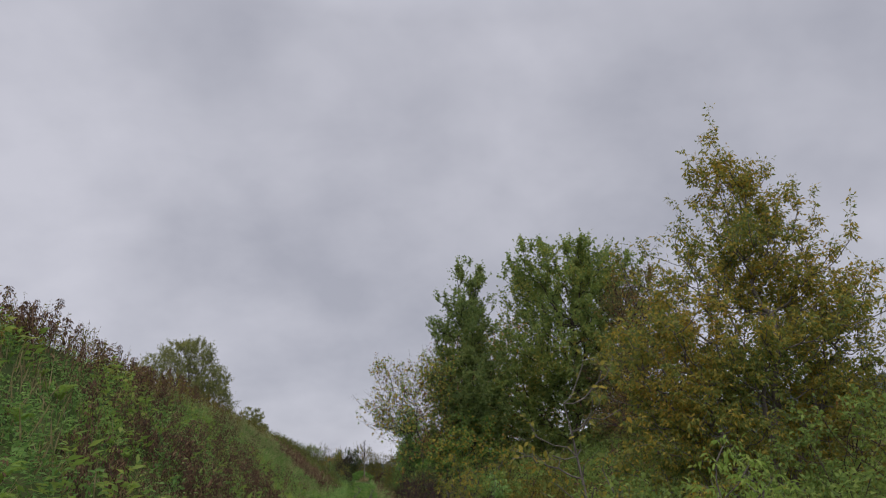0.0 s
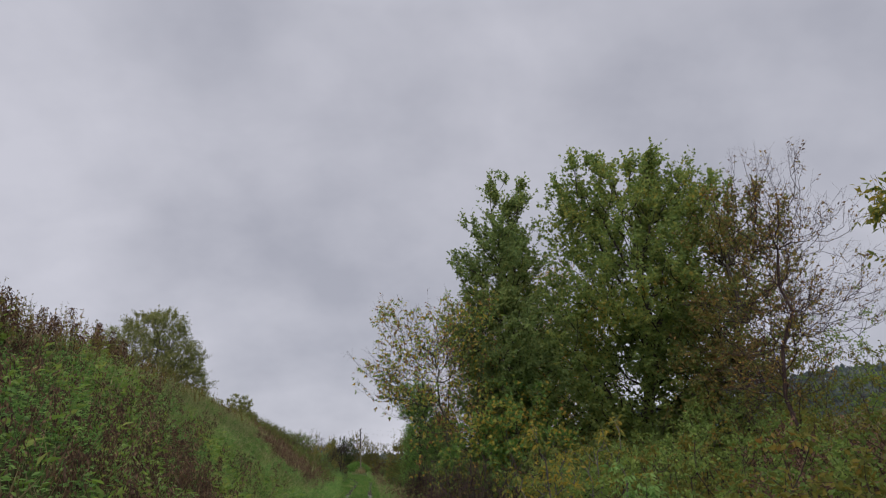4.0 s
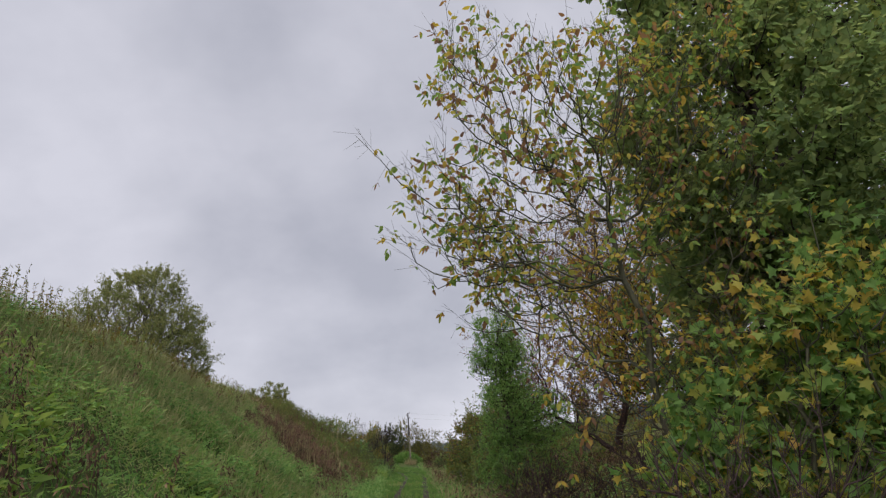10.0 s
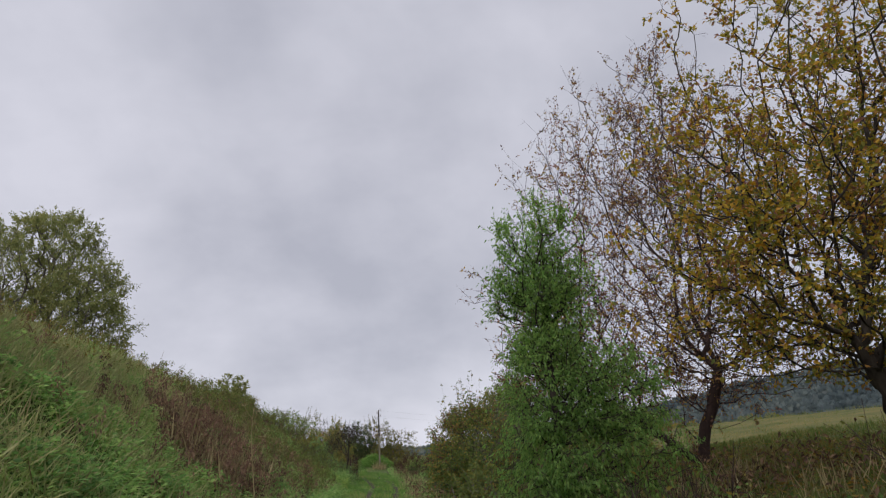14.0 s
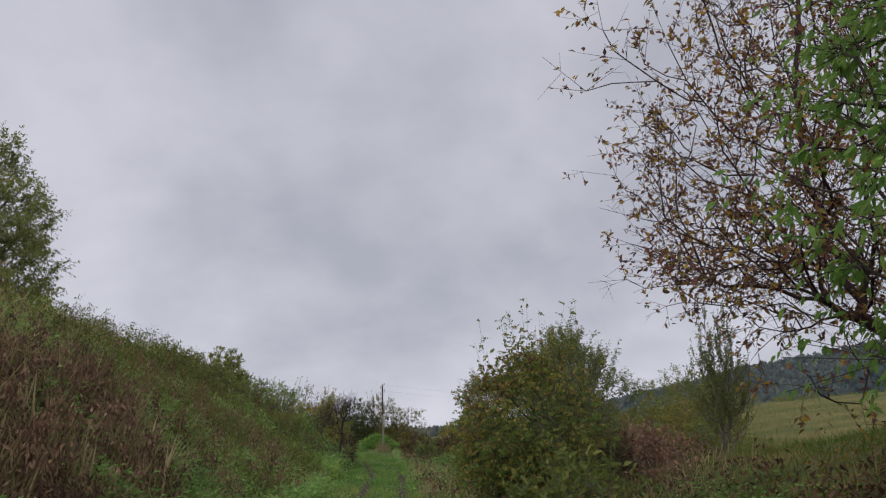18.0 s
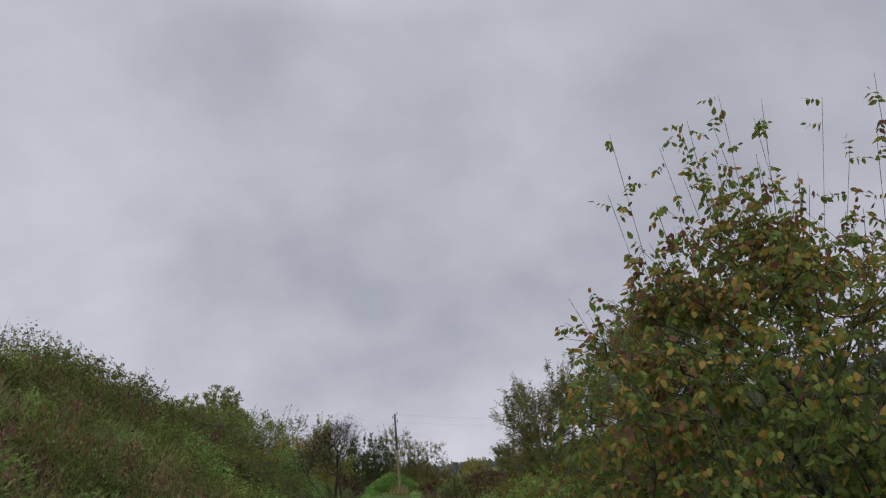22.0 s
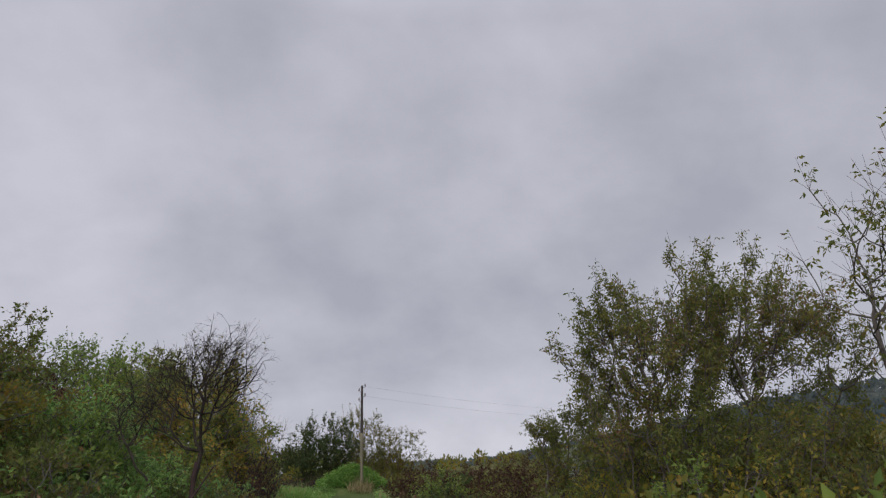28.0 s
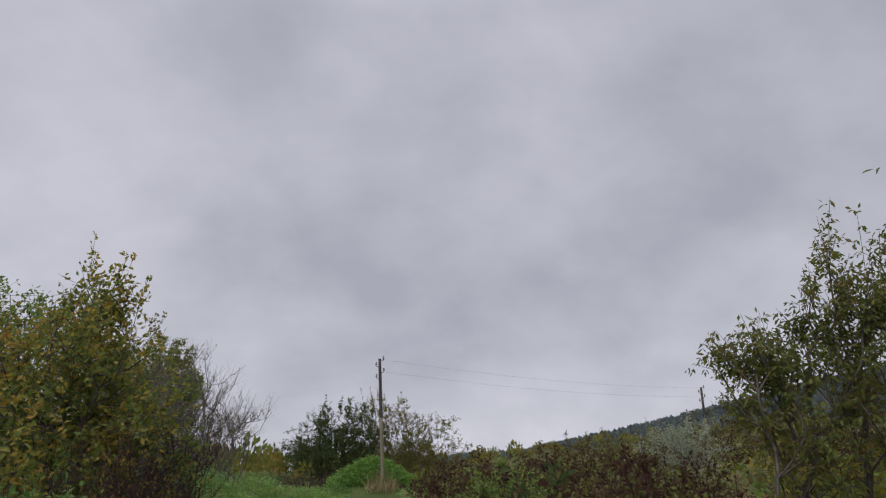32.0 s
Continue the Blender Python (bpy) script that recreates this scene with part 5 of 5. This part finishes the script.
def clumps(x, y):
    """Nettles and herbs stand in rounded clumps with hollows between."""
    c = 0.5 + 0.32 * wave(x, y, 4, 1.7) + 0.3 * wave(x, y, 14, 4.5)
    return np.clip(c, 0, 1.15)


x, y = scatter(62000, -11.3, -1.35, 3, 128, rng, lambda x, y: (0.3 + 0.7 * patch(x, y, 3, 7, -0.5, 0.3)) * (0.35 + 0.65 * clumps(x, y)) * (1 - 0.93 * np.minimum(withered_zone(x, y), 1)) * (1 - 0.9 * crest_strip(x, y)) * beside_track(x, y)
                * np.interp(y, (70, 76, 90, 100, 104), (0.9, 0.4, 0.4, 0.6, 1)))
tall = (0.12 + 1.2 * clumps(x, y) ** 2.0) * rng.uniform(0.75, 1.1, len(x)) * (0.4 + 0.6 * step(-1.5, -2.6, x))
big = rng.uniform(size=len(x)) < 0.62
herbs("bank_herbs", x[big], y[big], tall[big], 0.115, 0.052, 9, HERB, "lush green nettles and herbs covering the bank", rng, flat=0.58)
herbs("bank_small_herbs", x[~big], y[~big], tall[~big] * 1.12, 0.1, 0.045, 7, HERB, "fine-leaved green weeds between the nettles of the bank", rng, rise=0.5, flat=0.55)
x, y = scatter(1500, -9.6, -2.6, 8, 44, rng, lambda x, y: patch(x, y, 63, 2.2, -0.3, 0.4))
herbs("bank_docks", x, y, 0.3 + 0.5 * rng.uniform(size=len(x)), 0.26, 0.09, 7, FROND, "broad-leaved yellowing docks among the herbs of the bank", rng, rise=0.5, flat=0.5)
x, y = scatter(34000, -11.8, -2.2, 3, 126, rng, lambda x, y: patch(x, y, 6, 8, -0.2, 0.5) * np.clip(0.1 + 0.9 * step(-5, -9, x) + 0.1 * step(50, 60, y), 0, 1) * beside_track(x, y) * np.interp(y, (92, 100), (1, 0.3)) + 0.15 * withered_zone(x, y))
blades("bank_dry_grass", x, y, 0.75, 0.006, DRY, "pale dry grass standing among the bank herbs", rng)
x, y = scatter(38000, -11.8, -1.4, 3, 126, rng, lambda x, y: (0.3 + 0.6 * patch(x, y, 9, 6, -0.3, 0.5)) * (1 - 0.7 * withered_zone(x, y)) * (0.15 + 0.85 * beside_track(x, y)))
blades("bank_grass", x, y, 0.42, 0.024, GRASS, "green grass between the herbs of the bank", rng)
x, y = scatter(26000, -10.8, -2.6, 34, 86, rng, lambda x, y: np.clip(0.15 + 0.85 * patch(x, y, 59, 4.0, -0.3, 0.5) + 0.7 * crest_strip(x, y), 0, 1) * (1 - 0.95 * np.minimum(withered_zone(x, y), 1)) * np.interp(y, (34, 46), (0.4, 1)))
herbs("bank_meadow", x, y, 0.25 + 0.3 * rng.uniform(size=len(x)), 0.15, 0.014, 8, MEADOW, "light green meadow grass on the middle of the bank", rng, rise=0.8, flat=0.4)
x, y = scatter(1900, -8.5, -2.4, 54, 82, rng, withered_zone)
stand("bank_faded_weeds", x, y, rng.uniform(0.6, 1.2, len(x)), 38, VINE, "faded reddish brown weeds standing in clumps on the bank", rng)
x, y = scatter(17000, -7.8, -1.7, 44, 80, rng, lambda x, y: patch(x, y, 58, 1.7, -0.3, 0.3) * beside_track(x, y) * (1 - 0.9 * np.minimum(withered_zone(x, y), 1)))
herbs("foot_herbs", x, y, 0.25 + 0.55 * patch(x, y, 58, 1.7, -0.1, 0.6) * rng.uniform(0.6, 1, len(x)), 0.12, 0.058, 6, HERB, "bright green herbs along the foot of the bank", rng, flat=0.6)
x, y = scatter(3600, -7.5, -1.9, 85, 99, rng, lambda x, y: np.interp(y, (89, 90.5), (1, 0.35)) * (0.4 + 0.6 * patch(x, y, 62, 2.0, -0.3, 0.4)) * beside_track(x, y))
herbs("nettle_bed", x, y, 0.5 + 0.7 * rng.uniform(size=len(x)), 0.12, 0.06, 9, HERB, "lush green nettle bed at the end of the bank", rng, flat=0.6)
x, y = scatter(6000, -9.5, -2.2, 8, 100, rng, withered_zone)
stand("bank_withered_weeds", x, y, rng.uniform(0.45, 1.0, len(x)) * np.interp(y, (30, 45), (1, 1.2)), 32, BROWN_WEED, "dark brown withered weeds standing in clumps on the bank", rng)
x, y = scatter(1500, -8.6, -3.4, 17, 41, rng, lambda x, y: patch(x, y, 71, 1.1, 0.32, 0.5))
stand("bank_seeded_weeds", x, y, rng.uniform(0.85, 1.35, len(x)), 32, BROWN_WEED, "dark brown seeded weeds rising from the nettles", rng)
x, y = scatter(900, -4.6, -1.9, 84.5, 90.5, rng, lambda x, y: (0.3 + 0.7 * patch(x, y, 75, 1.5, -0.3, 0.3)) * beside_track(x, y))
herbs("wayside_nettles", x, y, 0.35 + 0.5 * rng.uniform(size=len(x)), 0.13, 0.075, 9, FROND, "bright green nettles before the bare fruit tree", rng, flat=0.75)
x, y = scatter(2000, -10.2, -2.6, 70, 98, rng, lambda x, y: patch(x, y, 35, 2.2, -0.3, 0.4) * beside_track(x, y))
stand("bank_dark_weeds", x, y, rng.uniform(0.7, 1.35, len(x)), 36, TALL_WEED, "dark green and brown tall weeds drooping on the bank", rng)
x, y = scatter(46000, -2.4, 2.6, 6, 131, rng)
x = x + np.interp(y, (96, 98), (0, 1)) * np.interp(y, TRACK_Y, TRACK_X)
keep = rng.uniform(size=len(x)) < off_track(x, y)
x, y = x[keep], y[keep]
blades("track_grass", x, y, 0.12 + 0.2 * patch(x, y, 57, 2.2, -0.6, 0.6), 0.022, GRASS, "short green grass along and between the wheel ruts", rng, 0.6)
x, y = scatter(13000, 1.2, 7.5, 6, 126, rng, lambda x, y: (0.3 + 0.7 * patch(x, y, 15, 6, -0.4, 0.4)) * beside_track(x, y))
herbs("wayside_herbs", x, y, 0.2 + 0.45 * rng.uniform(size=len(x)), 0.11, 0.055, 6, HERB, "green herbs along the wayside under the trees", rng)
x, y = scatter(26000, 1.3, 9, 6, 126, rng, lambda x, y: patch(x, y, 18, 7, -0.3, 0.5) * beside_track(x, y) * np.interp(y, (92, 100), (1, 0.35)))
blades("wayside_dry_grass", x, y, 0.7, 0.01, DRY, "tangled dry grass along the wayside", rng)
x, y = scatter(11000, 1.6, 10, 30, 126, rng, lambda x, y: np.maximum(patch(x, y, 21, 5, 0.0, 0.5), 0.9 * np.exp(-(((x - 4.6) / 1.6) ** 2 + ((y - 63.5) / 2.4) ** 2))))
herbs("wayside_withered_weeds", x, y, 0.5 + 0.5 * rng.uniform(size=len(x)), 0.15, 0.055, 7, BROWN_WEED, "reddish brown withered weeds along the wayside", rng, droop=1.0)
x, y = scatter(70000, 7, 70, 20, 170, rng, lambda x, y: np.clip(16 / (x + 3), 0, 1))
blades("field_grass", x, y, 0.35, 0.03, FIELD_LEAF, "rough yellowing meadow grass of the field", rng, 0.6)
a, r = rng.uniform(0, 6.28, 3600), np.sqrt(rng.uniform(0, 1, 3600))
herbs("heap_herbs", MOUND[0] + np.cos(a) * r * 2.4, MOUND[1] + np.sin(a) * r * 2.4, 0.15 + 0.45 * rng.uniform(size=3600), 0.16, 0.08, 5, GRASS, "bright green weeds covering the heap at the pole", rng)

# rank weeds towards the end of the bank
x, y = scatter(6200, -10.6, -2.6, 70, 93, rng, lambda x, y: (0.35 + 0.65 * step(-7.5, -9, x)) * patch(x, y, 44, 2.6, -0.1, 0.5) * beside_track(x, y))
tall = 0.55 + 0.9 * rng.uniform(size=len(x)) * step(-6, -9, x) * step(73, 82, y) + 0.3 * rng.uniform(size=len(x))
P = np.stack([x, y, height(x, y)], 1)
tagged(link_mesh("weed_stalks", *tubes(P, P + np.stack([0.22 * np.sin(x * 40), 0.22 * np.sin(y * 40), tall * 1.05], 1) * (rng.uniform(size=(len(x), 1)) < 0.2), np.full(len(x), 0.006), np.full(len(x), 0.003), 3), BROWN_WEED), "thin brown stalks of the rank weeds", "plants", kind="stuff")
herbs("bank_tall_weeds", x, y, tall, 0.10, 0.05, 20, TALL_WEED, "rank green and brown weeds on the end of the bank", rng, droop=0.5)
x, y = scatter(260, -0.5, 0.9, 125.8, 127.4, rng)
blades("pale_tuft", x, y, 0.75, 0.02, DRY, "pale dry grass tuft at the foot of the pole", rng)

# bleached grass among the weeds in the middle of the bank
x, y = scatter(36000, -9.6, -2.3, 46, 84, rng, lambda x, y: (0.12 + 0.8 * patch(x, y, 51, 3, -0.2, 0.4) + 0.9 * crest_strip(x, y)) * (1 - 0.92 * np.minimum(withered_zone(x, y), 1)))
blades("bank_bleached_grass", x, y, 0.7, 0.015, PALE, "bleached grass standing among withered weeds", rng, 0.85)
x, y = scatter(9000, -5.2, -2.4, 8, 30, rng, lambda x, y: patch(x, y, 52, 2.2, 0.1, 0.6))
x2, y2 = scatter(9000, -7.8, -3.4, 54, 70, rng, lambda x, y: step(0.5, 1.0, withered_zone(x, y)) * patch(x, y, 74, 1.2, -0.2, 0.4))
blades("bank_pale_spikes", x2, y2, 1.15, 0.012, DRY, "pale dry grass spikes between the dead weeds", rng, 0.25)
blades("bank_straw", x, y, 0.5, 0.007, DRY, "flattened pale straw at the foot of the bank", rng, 1.1)
x, y = scatter(22000, 4, 20, 44, 92, rng)
blades("orchard_grass", x, y, 0.3, 0.03, FIELD_LEAF, "rough grass under the fruit trees", rng, 0.5)
x, y = scatter(2600, -1.9, 2.1, 6, 124, rng, lambda x, y: patch(x, y, 55, 3, -0.2, 0.6))
x = x + np.interp(y, (96, 98), (0, 1)) * np.interp(y, TRACK_Y, TRACK_X)
herbs("track_herbs", x, y, 0.08 + 0.16 * rng.uniform(size=len(x)), 0.08, 0.045, 7, HERB, "low plantain and clover in the grass of the track", rng)

# pale grass below the crest
x, y = scatter(60000, -11, -6.0, 34, 72, rng, lambda x, y: np.exp(-(((x + 8.6) / 1.7) ** 2 + ((y - 52) / 9.0) ** 2)))
blades("crest_grass", x, y, 0.7, 0.009, PALE, "pale dry grass below the crest of the bank", rng)

# fallen leaves under the fruit trees
x, y = scatter(30000, 3.5, 17, 44, 70, rng, lambda x, y: np.exp(-(((x - 9.0) / 4.8) ** 2 + ((y - 57.5) / 8.0) ** 2)))
P = np.stack([x, y, height(x, y) + rng.uniform(0.02, 0.12, len(x))], 1)
tagged(link_mesh("fallen_leaves", *leaves(P, rng.normal(size=P.shape) * np.array([1, 1, 0.25]), rng.uniform(0.09, 0.16, len(x)), rng.uniform(0.05, 0.09, len(x)), rng, 0.75), WALNUT_RED), "brown fallen leaves littering the grass under the fruit trees", "leaves", kind="stuff")

# tall seed stems along the crest
x, y = scatter(2000, -11.5, -8.2, 6, 104, rng)
st = rng.uniform(0.7, 1.5, len(x)) * np.interp(y, (50, 65), (1, 0.7))
P = np.stack([x, y, height(x, y)], 1)
top = P + np.stack([rng.normal(size=len(x)) * 0.12, rng.normal(size=len(x)) * 0.12, st], 1)
stems_mesh = tubes(P, top, np.full(len(x), 0.006), np.full(len(x), 0.003), 3)
tagged(link_mesh("crest_stems", *stems_mesh, BROWN_WEED), "thin dry stems standing along the crest of the bank", "plants", kind="stuff")
B = np.repeat(top, 12, 0) - np.repeat(top - P, 12, 0) * rng.uniform(0, 0.55, (len(x) * 12, 1))
tagged(link_mesh("crest_leaves", *leaves(B, rng.normal(size=B.shape) + np.array([0, 0, -0.3]), rng.uniform(0.05, 0.13, len(B)), rng.uniform(0.02, 0.05, len(B)), rng), SHRUB), "small leaves and seed heads of the crest weeds", "plants", kind="stuff")


# withered tall weeds that stand out one by one
def withered_weed(seed):
    r = np.random.RandomState(seed)
    root = new("withered_weed")
    tagged(root, "dark withered tall weed with hanging leaves on the bank", "plant", "withered weeds on the bank")
    h = r.uniform(1.0, 1.5)
    k = np.linspace(0, 1, 6)
    bend = r.normal(size=2) * 0.1
    S = np.stack([bend[0] * k ** 2, bend[1] * k ** 2, k * h], 1)
    link_mesh("stem", *rod(S, 0.011 - 0.006 * k, 5), BROWN_WEED, root)
    n = 130
    u = np.clip(r.choice([0.42, 0.55, 0.66, 0.77, 0.87, 0.96], n) + r.normal(size=n) * 0.04, 0.1, 1)
    B = np.stack([np.interp(u, k, S[:, i]) for i in range(3)], 1)
    side = unit(r.normal(size=(n, 3)) * np.array([1, 1, 0.1]))
    B = B + side * (0.02 + 0.2 * r.uniform(0, 1, (n, 1)) * (0.35 + 0.65 * np.sin(np.pi * u ** 1.3))[:, None])
    link_mesh("hanging_leaves", *leaves(B, side * 0.4 + np.array([0, 0, -1.0]) + r.normal(size=(n, 3)) * 0.3, r.uniform(0.06, 0.13, n), r.uniform(0.022, 0.042, n), r, 0.0, 0.3), BROWN_WEED, root)
    return root


rng = np.random.RandomState(23)
models = [withered_weed(900 + i) for i in range(6)]
spots = []
while len(spots) < 290:
    on_crest = len(spots) < 130
    if on_crest:
        cx, cy = rng.uniform(-10.2, -9.0), 17 + 22 * rng.uniform()
    else:
        cx, cy = rng.uniform(-9.2, -3.2), rng.uniform(9, 98 if rng.uniform() < 0.5 else 36)
        if withered_zone(cx, cy) < rng.uniform(0.05, 0.9) and rng.uniform() < 0.96:
            continue
    for k in range(rng.randint(2, 6)):
        spots.append((cx + rng.normal() * 0.5, cy + rng.normal() * 0.9))
spots = spots[:290]
for i, (wx, wy) in enumerate(spots):
    m = pose(wx, wy, float(height(wx, wy)) - 0.03, rng.uniform(-6, 6), rng.uniform(-6, 6), rng.uniform(0, 360)) @ Matrix.Scale(rng.uniform(0.5, 1.2), 4)
    if i < 6:
        models[i].matrix_basis = m
    else:
        copy_thing(models[i % 6], m)


# dead stalks fallen across the herbs
x, y = scatter(90, -8.5, -3.2, 10, 95, rng)
P = np.stack([x, y, height(x, y) + rng.uniform(0.0, 0.25, len(x))], 1)
d = unit(np.stack([rng.normal(size=len(x)), rng.normal(size=len(x)), rng.uniform(0.4, 1.3, len(x))], 1))
tagged(link_mesh("fallen_stalks", *tubes(P, P + d * rng.uniform(0.6, 1.7, (len(x), 1)), np.full(len(x), 0.007), np.full(len(x), 0.004), 4), VINE), "brown dead stalks leaning across the herbs", "plants", kind="stuff")


# tall dead umbel stalk at the foot of the bank
stalk = new("dead_hogweed")
stalk.location = (-2.75, 58.0, float(height(-2.75, 58.0)) - 0.05)
tagged(stalk, "tall pale dead hogweed stalk with branching umbels", "plant")
rng = np.random.RandomState(77)
ks = np.linspace(0, 1, 12)
S = np.stack([-0.16 * ks + 0.05 * np.sin(ks * 6), 0.1 * ks, 3.1 * ks], 1)
stem = link_mesh("stem", *rod(S, 0.016 - 0.009 * ks, 6), DRY, stalk, smooth=True)
for a, h0, ln in ((0.3, 0.68, 0.55), (2.5, 0.74, 0.5), (4.2, 0.8, 0.5), (1.4, 0.86, 0.42), (3.4, 0.92, 0.35), (5.4, 0.97, 0.3)):
    p0 = np.array([np.interp(h0, ks, S[:, i]) for i in range(3)])
    us = np.linspace(0, 1, 5)
    Bp = p0 + np.stack([math.cos(a) * us * ln * 0.6, math.sin(a) * us * ln * 0.6, us ** 1.4 * ln * 0.8], 1)
    br = link_mesh("branch", *rod(Bp, 0.006 - 0.003 * us, 5), DRY, stem)
    n = 14
    dv = unit(rng.normal(size=(n, 3)) * np.array([1, 1, 0.25]) + np.array([0, 0, 0.7]))
    link_mesh("umbel", *tubes(np.repeat(Bp[-1:], n, 0), Bp[-1] + dv * rng.uniform(0.07, 0.13, (n, 1)), np.full(n, 0.0025), np.full(n, 0.004), 3), DRY, stem)


# feathery weeds that stand bright among the nettles
def feathery_weed(seed):
    r = np.random.RandomState(seed)
    root = new("feathery_weed")
    tagged(root, "bright green feathery weed clump on the bank", "plant", "feathery weeds on the bank")
    for k in range(7):
        a = k * 2.4 + r.uniform(-0.3, 0.3)
        ln = r.uniform(0.45, 0.8)
        u = np.linspace(0, 1, 11)
        out, up = u * ln * 0.8, 0.2 + ln * (1.1 * u - 0.8 * u ** 2.2)
        d, w = np.array([math.cos(a), math.sin(a), 0.0]), np.array([-math.sin(a), math.cos(a), 0.0])
        mid = d * out[:, None] + np.array([0, 0, 1.0]) * up[:, None]
        mid[0] = (0, 0, 0)
        reach = (0.04 + 0.15 * np.sin(np.pi * (0.1 + 0.88 * u[1:])))[:, None]
        tip = mid[1:] + d * reach * 0.7 - np.array([0, 0, 0.25]) * reach
        v = np.concatenate([mid, tip + w * reach, tip - w * reach])
        q = np.arange(10)
        link_mesh("frond", v, np.concatenate([np.stack([q, q + 1, q + 11], 1), np.stack([q, q + 21, q + 1], 1)]), FROND, root)
    return root


rng = np.random.RandomState(41)
models = [feathery_weed(700 + i) for i in range(4)]
places = []
while len(places) < 95:
    fx, fy = rng.uniform(-9.3, -2.8), rng.uniform(9, 38)
    if float(clumps(fx, fy)) > 0.35:
        places.append((fx, fy))
for i, (fx, fy) in enumerate(places):
    m = pose(fx, fy, float(height(fx, fy)) + 0.25 * float(clumps(fx, fy)) - 0.04, rng.uniform(-8, 8), rng.uniform(-8, 8), rng.uniform(0, 360)) @ Matrix.Scale(rng.uniform(0.4, 0.8), 4)
    if i < 4:
        models[i].matrix_basis = m
    else:
        copy_thing(models[i % 4], m)
